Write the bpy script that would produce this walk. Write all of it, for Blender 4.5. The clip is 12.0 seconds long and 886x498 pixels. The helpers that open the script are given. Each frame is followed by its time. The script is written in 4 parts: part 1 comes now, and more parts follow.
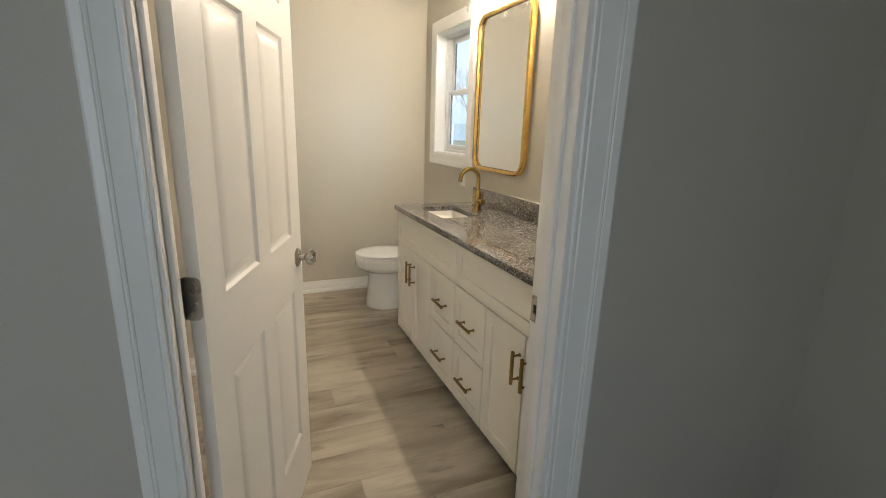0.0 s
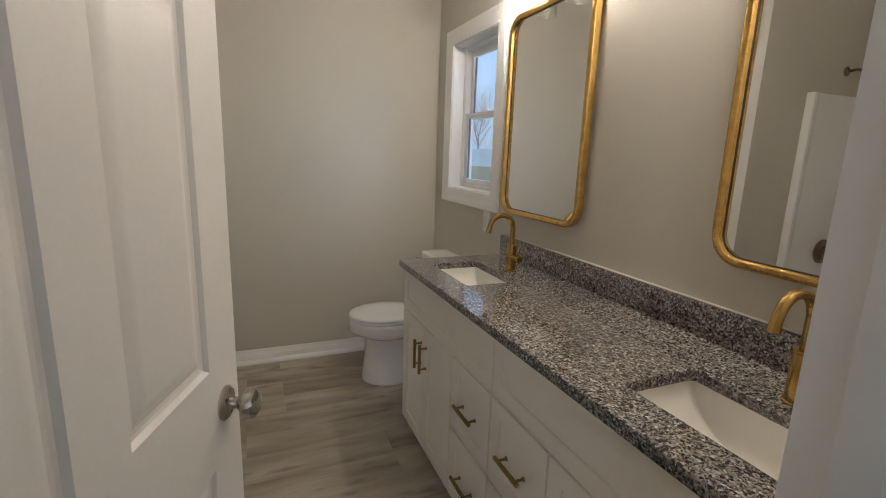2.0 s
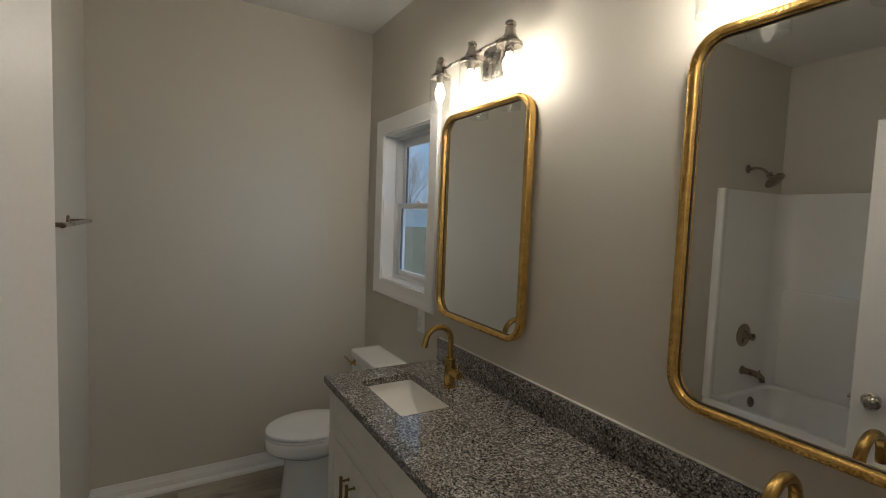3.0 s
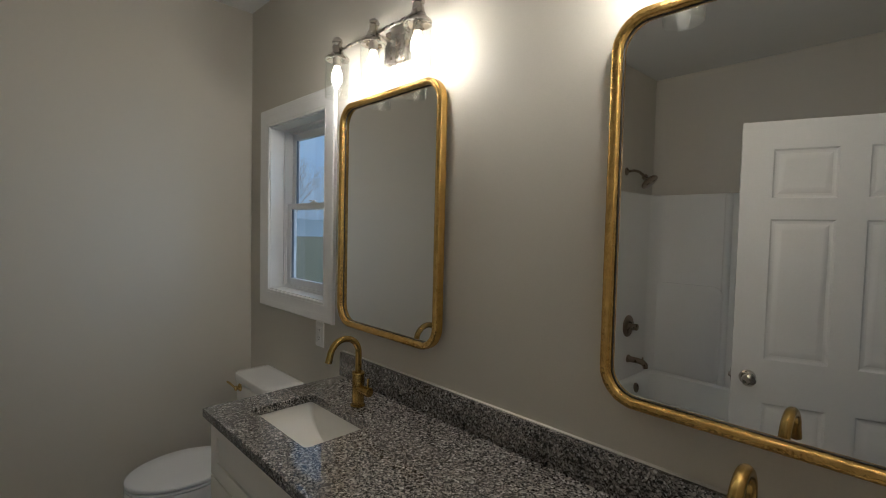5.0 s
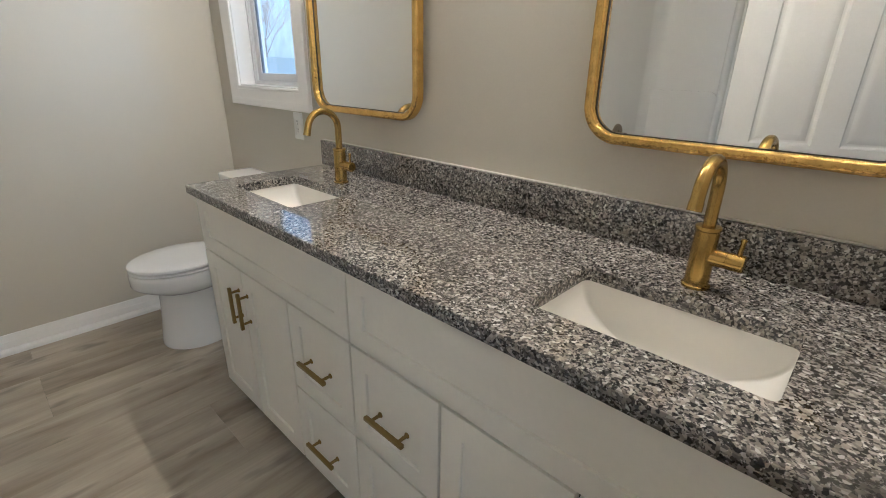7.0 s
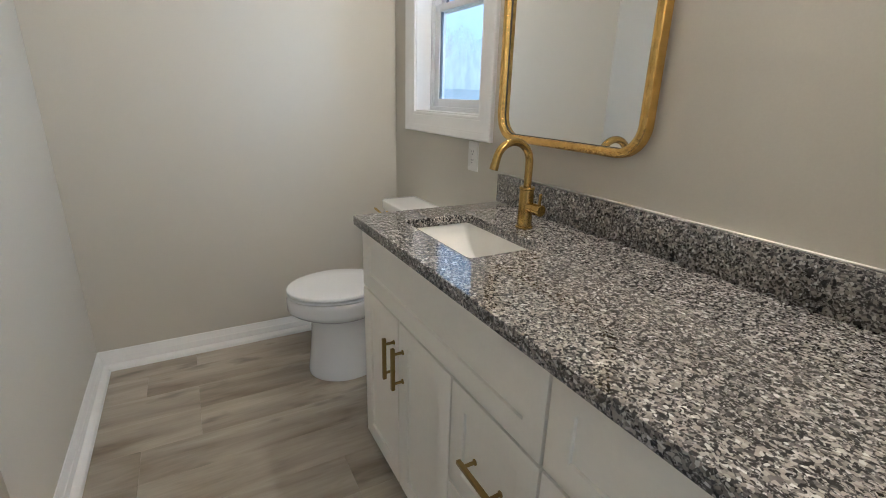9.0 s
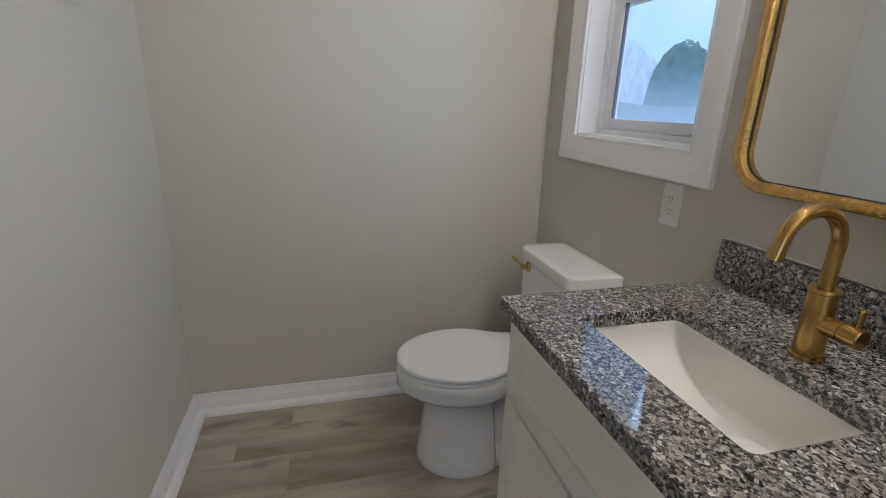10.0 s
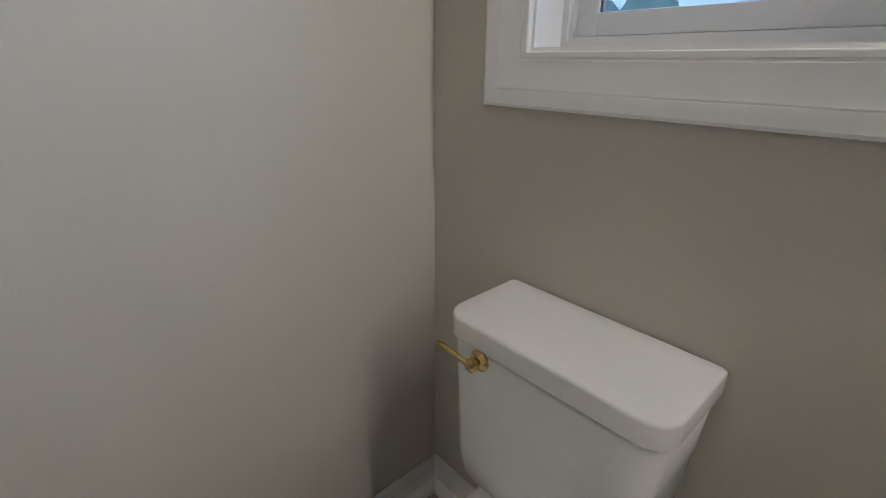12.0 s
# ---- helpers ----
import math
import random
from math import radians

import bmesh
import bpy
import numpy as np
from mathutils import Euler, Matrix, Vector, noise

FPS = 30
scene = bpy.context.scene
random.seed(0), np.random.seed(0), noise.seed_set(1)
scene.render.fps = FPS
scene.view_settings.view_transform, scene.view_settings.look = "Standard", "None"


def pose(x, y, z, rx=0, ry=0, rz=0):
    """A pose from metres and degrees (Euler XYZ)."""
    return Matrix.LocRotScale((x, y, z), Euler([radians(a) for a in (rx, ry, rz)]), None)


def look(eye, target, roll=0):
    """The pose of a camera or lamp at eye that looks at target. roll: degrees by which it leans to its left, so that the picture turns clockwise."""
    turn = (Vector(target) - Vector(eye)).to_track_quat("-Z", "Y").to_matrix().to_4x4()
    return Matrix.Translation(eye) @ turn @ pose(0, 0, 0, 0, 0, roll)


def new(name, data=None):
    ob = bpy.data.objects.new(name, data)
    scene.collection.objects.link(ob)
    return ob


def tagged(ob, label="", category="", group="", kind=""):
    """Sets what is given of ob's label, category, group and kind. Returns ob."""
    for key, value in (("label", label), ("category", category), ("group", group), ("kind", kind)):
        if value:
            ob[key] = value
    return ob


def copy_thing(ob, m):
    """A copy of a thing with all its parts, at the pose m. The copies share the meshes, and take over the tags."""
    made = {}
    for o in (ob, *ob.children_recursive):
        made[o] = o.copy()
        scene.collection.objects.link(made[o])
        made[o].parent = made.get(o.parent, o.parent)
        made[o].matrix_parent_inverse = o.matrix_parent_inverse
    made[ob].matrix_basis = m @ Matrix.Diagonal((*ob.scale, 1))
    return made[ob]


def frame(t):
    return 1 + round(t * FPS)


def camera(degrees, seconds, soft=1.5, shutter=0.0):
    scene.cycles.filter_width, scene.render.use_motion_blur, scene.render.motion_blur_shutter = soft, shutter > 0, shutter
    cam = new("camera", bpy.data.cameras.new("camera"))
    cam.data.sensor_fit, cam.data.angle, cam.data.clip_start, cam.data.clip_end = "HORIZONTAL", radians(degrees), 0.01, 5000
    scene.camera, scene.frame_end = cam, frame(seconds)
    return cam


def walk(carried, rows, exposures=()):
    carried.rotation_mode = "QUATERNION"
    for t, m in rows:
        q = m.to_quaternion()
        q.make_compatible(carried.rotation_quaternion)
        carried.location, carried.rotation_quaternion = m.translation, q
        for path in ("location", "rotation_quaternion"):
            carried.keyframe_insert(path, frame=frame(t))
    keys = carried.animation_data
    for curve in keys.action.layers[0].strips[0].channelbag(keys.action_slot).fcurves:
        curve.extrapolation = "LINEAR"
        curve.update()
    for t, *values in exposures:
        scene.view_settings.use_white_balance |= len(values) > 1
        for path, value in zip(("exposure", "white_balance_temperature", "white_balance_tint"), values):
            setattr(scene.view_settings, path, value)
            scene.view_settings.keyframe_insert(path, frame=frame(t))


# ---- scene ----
cam = camera(87.8, 12.0, soft=1.0)
PATH = [
    (0, (-0.026, -0.078, 1.363), (0.739, 1.701, 0.863), 1.8),
    (0.5, (0.033, 0.125, 1.367), (0.705, 1.937, 0.852), 1.6),
    (1, (0.071, 0.307, 1.359), (0.705, 2.126, 0.822), 1.4),
    (1.5, (0.116, 0.46, 1.349), (0.778, 2.277, 0.837), 1.5),
    (2, (0.18, 0.646, 1.396), (0.943, 2.451, 0.997), 2.0),
    (2.5, (0.248, 0.767, 1.485), (1.141, 2.539, 1.234), 1.9),
    (3, (0.263, 0.836, 1.586), (1.29, 2.546, 1.45), 2.2),
    (3.2, (0.279, 0.867, 1.613), (1.352, 2.552, 1.523), 2.1),
    (4.8, (0.312, 1.013, 1.589), (1.697, 2.456, 1.547), 1.3),
    (5, (0.305, 1.019, 1.543), (1.712, 2.437, 1.456), 1.3),
    (5.5, (0.301, 1.021, 1.473), (1.735, 2.386, 1.188), 1.3),
    (6, (0.316, 1.006, 1.406), (1.735, 2.322, 0.902), 0.9),
    (6.5, (0.316, 0.993, 1.332), (1.719, 2.265, 0.689), 1.4),
    (6.7, (0.313, 0.988, 1.31), (1.702, 2.248, 0.613), 1.3),
    (8.3, (0.363, 1.063, 1.236), (1.485, 2.521, 0.452), 1.7),
    (8.5, (0.38, 1.125, 1.249), (1.452, 2.641, 0.505), 1.7),
    (9, (0.393, 1.35, 1.258), (1.319, 3.009, 0.632), 1.6),
    (9.5, (0.426, 1.604, 1.277), (1.136, 3.376, 0.68), 1.7),
    (10, (0.479, 1.891, 1.279), (0.971, 3.736, 0.684), 1.8),
    (10.5, (0.51, 2.151, 1.241), (0.906, 3.998, 0.583), 2.1),
    (11, (0.507, 2.45, 1.212), (1.004, 4.243, 0.478), 1.6),
    (11.5, (0.572, 2.724, 1.169), (1.348, 4.397, 0.395), 1.5),
    (12, (0.737, 2.971, 1.176), (1.979, 4.342, 0.416), 0.3),
]
EXPOSURES = [(0, 0.64, 6550, 13), (0.5, 0.54, 6350, 12), (1.0, 0.44, 6200, 14), (1.5, 0.24, 6100, 16), (2.0, -0.22, 6050, 17), (2.5, -0.66, 6050, 16), (3.2, -1.06, 5950, 13), (4.8, -1.16, 5650, 12.5), (5.5, -0.41, 5600, 13.5),
             (6.0, -0.06, 5550, 14), (6.5, 0.34, 5600, 14), (8.5, 0.52, 5450, 13.5), (9.0, 0.39, 5550, 14), (9.5, 0.14, 5500, 14.5), (10.5, -0.17, 5350, 18.5), (11.0, -0.16, 5450, 17), (11.5, -0.15, 5600, 17), (12, -0.16, 5450, 17)]
walk(cam, [(t, look(eye, target, roll)) for t, eye, target, roll in PATH], EXPOSURES)

# ---- world, sun, lamps ----
world = bpy.data.worlds.new("world")
scene.world = world
world.use_nodes = True
wn = world.node_tree
sky = wn.nodes.new("ShaderNodeTexSky")
sky.sky_type, sky.sun_disc = "NISHITA", False
sky.sun_elevation, sky.sun_rotation = radians(41), radians(283)
sky.dust_density, sky.air_density = 3.0, 1.4
wn.nodes["Background"].inputs[1].default_value = 0.15
wn.links.new(sky.outputs[0], wn.nodes["Background"].inputs[0])

sun = new("sun", bpy.data.lights.new("sun", "SUN"))
sun.data.energy, sun.data.angle, sun.data.color = 5.0, radians(25), (1, 0.97, 0.92)
sun.matrix_world = look((0, 0, 8), (9.0, -2.0, 0))

BULB_WATTS, BULB_COLOUR = 6.6, (1.0, 0.895, 0.72)
WINDOW_WATTS, WINDOW_COLOUR = 440.0, (0.58, 0.79, 1.0)
HALL_WATTS = 8.2

# main lines of the plan, metres
EAST, BACK, WEST = 1.42, 3.755, -0.088       # vanity wall, far wall, towel-bar wall
VALVE, TUBWALL = 2.605, -1.28               # wall with the tub taps, wall behind the tub
HALL, ROOM = 0.77, 0.885                   # the two faces of the door wall
SOUTH = -1.7                               # far end of the hall
CEIL = 2.765
TOP = 0.89                                 # counter height
JAMB_L, JAMB_R, HEAD = -0.162, 0.648, 2.045
WIN = (2.912, 3.510, 1.184, 2.083)         # window opening: y0, y1, z0, z1


# ---- materials ----
def mat(name, colour, rough=0.5, metal=0.0, vary=0.06, scale=3.0, fine=60.0, bump=0.05, coat=0.0, spec=0.5):
    """A painted or metal surface with broad blotches, fine grain and a faint relief."""
    m = bpy.data.materials.new(name)
    m.use_nodes = True
    nt = m.node_tree
    b = nt.nodes["Principled BSDF"]
    geo = nt.nodes.new("ShaderNodeNewGeometry")
    n1, n2 = nt.nodes.new("ShaderNodeTexNoise"), nt.nodes.new("ShaderNodeTexNoise")
    n1.inputs["Scale"].default_value, n2.inputs["Scale"].default_value = scale, fine
    n1.inputs["Detail"].default_value = 4
    for n in (n1, n2):
        nt.links.new(geo.outputs["Position"], n.inputs["Vector"])
    add = nt.nodes.new("ShaderNodeMath")
    add.operation = "ADD"
    nt.links.new(n1.outputs["Fac"], add.inputs[0])
    nt.links.new(n2.outputs["Fac"], add.inputs[1])
    mr = nt.nodes.new("ShaderNodeMapRange")
    mr.inputs["From Min"].default_value, mr.inputs["From Max"].default_value = 0.6, 1.4
    mr.inputs["To Min"].default_value, mr.inputs["To Max"].default_value = 1 - vary, 1 + vary
    nt.links.new(add.outputs[0], mr.inputs["Value"])
    mul = nt.nodes.new("ShaderNodeVectorMath")
    mul.operation = "SCALE"
    mul.inputs[0].default_value = colour
    nt.links.new(mr.outputs[0], mul.inputs["Scale"])
    nt.links.new(mul.outputs[0], b.inputs["Base Color"])
    rr = nt.nodes.new("ShaderNodeMapRange")
    rr.inputs["From Min"].default_value, rr.inputs["From Max"].default_value = 0.3, 0.7
    rr.inputs["To Min"].default_value, rr.inputs["To Max"].default_value = max(0.02, rough - 0.06), min(1, rough + 0.06)
    nt.links.new(n1.outputs["Fac"], rr.inputs["Value"])
    nt.links.new(rr.outputs[0], b.inputs["Roughness"])
    b.inputs["Metallic"].default_value = metal
    b.inputs["Coat Weight"].default_value = coat
    b.inputs["Specular IOR Level"].default_value = spec
    if bump:
        bp = nt.nodes.new("ShaderNodeBump")
        bp.inputs["Strength"].default_value, bp.inputs["Distance"].default_value = bump, 0.002
        nt.links.new(n2.outputs["Fac"], bp.inputs["Height"])
        nt.links.new(bp.outputs[0], b.inputs["Normal"])
    return m


def ramp(nt, src, stops):
    r = nt.nodes.new("ShaderNodeValToRGB")
    while len(r.color_ramp.elements) < len(stops):
        r.color_ramp.elements.new(0.5)
    for e, (p, c) in zip(r.color_ramp.elements, stops):
        e.position, e.color = p, (*c, 1)
    nt.links.new(src, r.inputs[0])
    return r.outputs[0]


def granite():
    m = bpy.data.materials.new("granite")
    m.use_nodes = True
    nt = m.node_tree
    b = nt.nodes["Principled BSDF"]
    geo = nt.nodes.new("ShaderNodeNewGeometry")
    warp = nt.nodes.new("ShaderNodeTexNoise")
    warp.inputs["Scale"].default_value = 55
    nt.links.new(geo.outputs["Position"], warp.inputs["Vector"])
    mixv = nt.nodes.new("ShaderNodeMix")
    mixv.data_type = "VECTOR"
    mixv.inputs[0].default_value = 0.009
    nt.links.new(geo.outputs["Position"], mixv.inputs[4])
    nt.links.new(warp.outputs["Color"], mixv.inputs[5])
    turn = nt.nodes.new("ShaderNodeMapping")
    turn.inputs["Rotation"].default_value = (0.3, 0.2, radians(35))
    turn.inputs["Scale"].default_value = (1.0, 0.92, 0.96)
    nt.links.new(mixv.outputs[1], turn.inputs[0])
    v1, v2 = nt.nodes.new("ShaderNodeTexVoronoi"), nt.nodes.new("ShaderNodeTexVoronoi")
    v1.inputs["Scale"].default_value, v2.inputs["Scale"].default_value = 215, 440
    for v in (v1, v2):
        nt.links.new(turn.outputs[0], v.inputs["Vector"])
    s1, s2 = nt.nodes.new("ShaderNodeSeparateColor"), nt.nodes.new("ShaderNodeSeparateColor")
    nt.links.new(v1.outputs["Color"], s1.inputs[0])
    nt.links.new(v2.outputs["Color"], s2.inputs[0])
    big = ramp(nt, s1.outputs[0], [(0.0, (0.010, 0.010, 0.010)), (0.22, (0.032, 0.030, 0.029)), (0.38, (0.13, 0.120, 0.110)), (0.60, (0.245, 0.221, 0.192)), (0.84, (0.345, 0.318, 0.282)), (0.95, (0.46, 0.434, 0.40)), (1.0, (0.58, 0.555, 0.52))])
    small = ramp(nt, s2.outputs[1], [(0.0, (0.010, 0.010, 0.011)), (0.38, (0.055, 0.052, 0.050)), (0.70, (0.20, 0.185, 0.168)), (1.0, (0.44, 0.415, 0.385))])
    gate = nt.nodes.new("ShaderNodeMath")
    gate.operation = "GREATER_THAN"
    gate.inputs[1].default_value = 0.62
    nt.links.new(s1.outputs[1], gate.inputs[0])
    mix = nt.nodes.new("ShaderNodeMix")
    mix.data_type = "RGBA"
    nt.links.new(gate.outputs[0], mix.inputs[0])
    nt.links.new(big, mix.inputs[6])
    nt.links.new(small, mix.inputs[7])
    broad = nt.nodes.new("ShaderNodeTexNoise")
    broad.inputs["Scale"].default_value = 7
    nt.links.new(geo.outputs["Position"], broad.inputs["Vector"])
    mr = nt.nodes.new("ShaderNodeMapRange")
    mr.inputs["From Min"].default_value, mr.inputs["From Max"].default_value = 0.3, 0.7
    mr.inputs["To Min"].default_value, mr.inputs["To Max"].default_value = 0.82, 1.10
    nt.links.new(broad.outputs["Fac"], mr.inputs["Value"])
    sc = nt.nodes.new("ShaderNodeVectorMath")
    sc.operation = "SCALE"
    nt.links.new(mix.outputs[2], sc.inputs[0])
    nt.links.new(mr.outputs[0], sc.inputs["Scale"])
    nt.links.new(sc.outputs[0], b.inputs["Base Color"])
    b.inputs["Roughness"].default_value = 0.045
    b.inputs["Specular IOR Level"].default_value = 0.75
    return m


def plank_wood():
    m = bpy.data.materials.new("vinyl_plank")
    m.use_nodes = True
    nt = m.node_tree
    b = nt.nodes["Principled BSDF"]
    geo, info = nt.nodes.new("ShaderNodeNewGeometry"), nt.nodes.new("ShaderNodeObjectInfo")
    off = nt.nodes.new("ShaderNodeVectorMath")
    off.operation = "SCALE"
    off.inputs[0].default_value = (37.0, 91.0, 13.0)
    nt.links.new(info.outputs["Random"], off.inputs["Scale"])
    add = nt.nodes.new("ShaderNodeVectorMath")
    nt.links.new(geo.outputs["Position"], add.inputs[0])
    nt.links.new(off.outputs[0], add.inputs[1])
    stretch = nt.nodes.new("ShaderNodeMapping")
    stretch.inputs["Scale"].default_value = (1.0, 4.6, 1.0)
    nt.links.new(add.outputs[0], stretch.inputs[0])
    grain, streak, knot = (nt.nodes.new("ShaderNodeTexNoise") for _ in range(3))
    grain.inputs["Scale"].default_value, grain.inputs["Detail"].default_value, grain.inputs["Distortion"].default_value = 1.6, 6, 0.6
    fine = nt.nodes.new("ShaderNodeMapping")
    fine.inputs["Scale"].default_value = (3.0, 60.0, 1.0)
    nt.links.new(add.outputs[0], fine.inputs[0])
    streak.inputs["Scale"].default_value, streak.inputs["Detail"].default_value = 2.0, 3
    knot.inputs["Scale"].default_value, knot.inputs["Detail"].default_value = 3.2, 2
    knots = nt.nodes.new("ShaderNodeMapping")
    knots.inputs["Scale"].default_value = (1.4, 4.0, 1.0)
    nt.links.new(add.outputs[0], knots.inputs[0])
    nt.links.new(stretch.outputs[0], grain.inputs["Vector"])
    nt.links.new(fine.outputs[0], streak.inputs["Vector"])
    nt.links.new(knots.outputs[0], knot.inputs["Vector"])
    col = ramp(nt, grain.outputs["Fac"], [(0.26, (0.19, 0.152, 0.108)), (0.42, (0.325, 0.278, 0.214)), (0.58, (0.43, 0.378, 0.302)), (0.74, (0.51, 0.456, 0.375))])
    dark = nt.nodes.new("ShaderNodeMapRange")
    dark.inputs["From Min"].default_value, dark.inputs["From Max"].default_value = 0.60, 0.74
    dark.inputs["To Min"].default_value, dark.inputs["To Max"].default_value = 1.0, 0.55
    nt.links.new(knot.outputs["Fac"], dark.inputs["Value"])
    lines = nt.nodes.new("ShaderNodeMapRange")
    lines.inputs["From Min"].default_value, lines.inputs["From Max"].default_value = 0.3, 0.7
    lines.inputs["To Min"].default_value, lines.inputs["To Max"].default_value = 0.92, 1.05
    nt.links.new(streak.outputs["Fac"], lines.inputs["Value"])
    tone = nt.nodes.new("ShaderNodeMapRange")
    tone.inputs["To Min"].default_value, tone.inputs["To Max"].default_value = 0.90, 1.09
    nt.links.new(info.outputs["Random"], tone.inputs["Value"])
    m1, m2 = nt.nodes.new("ShaderNodeMath"), nt.nodes.new("ShaderNodeMath")
    m1.operation = m2.operation = "MULTIPLY"
    nt.links.new(dark.outputs[0], m1.inputs[0])
    nt.links.new(lines.outputs[0], m1.inputs[1])
    nt.links.new(m1.outputs[0], m2.inputs[0])
    nt.links.new(tone.outputs[0], m2.inputs[1])
    sc = nt.nodes.new("ShaderNodeVectorMath")
    sc.operation = "SCALE"
    nt.links.new(col, sc.inputs[0])
    nt.links.new(m2.outputs[0], sc.inputs["Scale"])
    nt.links.new(sc.outputs[0], b.inputs["Base Color"])
    b.inputs["Roughness"].default_value = 0.42
    bp = nt.nodes.new("ShaderNodeBump")
    bp.inputs["Strength"].default_value, bp.inputs["Distance"].default_value = 0.08, 0.001
    nt.links.new(streak.outputs["Fac"], bp.inputs["Height"])
    nt.links.new(bp.outputs[0], b.inputs["Normal"])
    return m


def hammered(name, colour, rough):
    """Gold leaf beaten into shallow facets."""
    m = bpy.data.materials.new(name)
    m.use_nodes = True
    nt = m.node_tree
    b = nt.nodes["Principled BSDF"]
    geo = nt.nodes.new("ShaderNodeNewGeometry")
    v, n = nt.nodes.new("ShaderNodeTexVoronoi"), nt.nodes.new("ShaderNodeTexNoise")
    v.feature = "SMOOTH_F1"
    v.inputs["Scale"].default_value, n.inputs["Scale"].default_value, n.inputs["Detail"].default_value = 125, 34, 4
    nt.links.new(geo.outputs["Position"], v.inputs["Vector"])
    nt.links.new(geo.outputs["Position"], n.inputs["Vector"])
    nt.links.new(ramp(nt, n.outputs["Fac"], [(0.3, tuple(c * 0.8 for c in colour)), (0.55, colour), (0.75, tuple(min(1, c * 1.2) for c in colour))]), b.inputs["Base Color"])
    b.inputs["Metallic"].default_value, b.inputs["Roughness"].default_value = 1.0, rough
    bp = nt.nodes.new("ShaderNodeBump")
    bp.inputs["Strength"].default_value, bp.inputs["Distance"].default_value = 0.5, 0.003
    nt.links.new(v.outputs["Distance"], bp.inputs["Height"])
    nt.links.new(bp.outputs[0], b.inputs["Normal"])
    return m


def glass(name, gloss=0.5):
    """Thin clear glass: lets light straight through and mirrors more at grazing angles."""
    m = bpy.data.materials.new(name)
    m.use_nodes = True
    nt = m.node_tree
    nt.nodes.remove(nt.nodes["Principled BSDF"])
    clear, shine, mix, lw, pw, mul = (nt.nodes.new(k) for k in ("ShaderNodeBsdfTransparent", "ShaderNodeBsdfGlossy", "ShaderNodeMixShader", "ShaderNodeLayerWeight", "ShaderNodeMath", "ShaderNodeMath"))
    clear.inputs[0].default_value = (0.97, 0.98, 0.975, 1)
    shine.inputs["Roughness"].default_value = 0.01
    pw.operation, mul.operation = "POWER", "MULTIPLY_ADD"
    pw.inputs[1].default_value = 3.5
    mul.inputs[1].default_value, mul.inputs[2].default_value = gloss, 0.04
    nt.links.new(lw.outputs["Facing"], pw.inputs[0])
    nt.links.new(pw.outputs[0], mul.inputs[0])
    nt.links.new(mul.outputs[0], mix.inputs[0])
    nt.links.new(clear.outputs[0], mix.inputs[1])
    nt.links.new(shine.outputs[0], mix.inputs[2])
    nt.links.new(mix.outputs[0], nt.nodes["Material Output"].inputs[0])
    return m


def glow(name, colour, strength):
    m = bpy.data.materials.new(name)
    m.use_nodes = True
    b = m.node_tree.nodes["Principled BSDF"]
    b.inputs["Emission Color"].default_value, b.inputs["Emission Strength"].default_value = (*colour, 1), strength
    b.inputs["Base Color"].default_value = (0.9, 0.85, 0.75, 1)
    return m


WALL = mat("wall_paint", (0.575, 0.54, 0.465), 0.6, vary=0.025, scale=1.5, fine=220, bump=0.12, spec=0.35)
# hall walls: the greige of the room walls, a step darker
HALLWALL = mat("hall_wall_darker", (0.50, 0.47, 0.425), 0.6, vary=0.03, scale=1.5, fine=220, bump=0.12, spec=0.35)
CEILING = mat("ceiling_paint", (0.74, 0.73, 0.70), 0.85, vary=0.02, fine=150, bump=0.1)
TRIM = mat("trim_paint", (0.85, 0.84, 0.82), 0.36, vary=0.02, scale=4, fine=40, bump=0.0)
DOOR = mat("door_paint", (0.75, 0.735, 0.71), 0.38, vary=0.02, scale=3, fine=120, bump=0.06)
CABINET = mat("cabinet_paint", (0.87, 0.83, 0.745), 0.36, vary=0.02, scale=4, fine=80, bump=0.03)
GAP_SHADE = mat("painted_gap_shade", (0.03, 0.027, 0.024), 0.6, vary=0.05)
PORCELAIN = mat("porcelain", (0.83, 0.82, 0.80), 0.07, vary=0.01, bump=0.0, coat=0.4)
SEAT = mat("seat_plastic", (0.82, 0.82, 0.82), 0.2, vary=0.01, bump=0.0)
SINK = mat("sink_ceramic", (0.80, 0.775, 0.715), 0.1, vary=0.01, bump=0.0, coat=0.3)
ACRYLIC = mat("tub_acrylic", (0.80, 0.79, 0.76), 0.13, vary=0.01, bump=0.0, spec=0.3)
BRASS = mat("brushed_gold", (0.47, 0.31, 0.095), 0.22, 1.0, vary=0.03, scale=5, fine=400, bump=0.0)
PULL = mat("bronze_gold_pull", (0.31, 0.215, 0.08), 0.36, 1.0, vary=0.04, scale=6, fine=260, bump=0.0)
POLISHED = mat("polished_gold", (0.60, 0.44, 0.17), 0.12, 1.0, vary=0.03, scale=60, bump=0.0)
NICKEL = mat("satin_nickel", (0.50, 0.46, 0.41), 0.28, 1.0, vary=0.06, scale=30, fine=300, bump=0.0)
HINGE = mat("hinge_steel", (0.46, 0.45, 0.43), 0.30, 1.0, vary=0.08, scale=30, fine=300, bump=0.0)
BRONZE = mat("brushed_bronze", (0.27, 0.21, 0.155), 0.3, 1.0, vary=0.06, scale=30, fine=300, bump=0.0)
GOLD = hammered("hammered_gold", (0.70, 0.445, 0.135), 0.25)
DARK = mat("recess_shade", (0.02, 0.02, 0.02), 0.6, vary=0.1)
VINYL = mat("window_vinyl", (0.80, 0.80, 0.80), 0.4, vary=0.015, bump=0.02)
GASKET = mat("gasket", (0.16, 0.18, 0.21), 0.6)
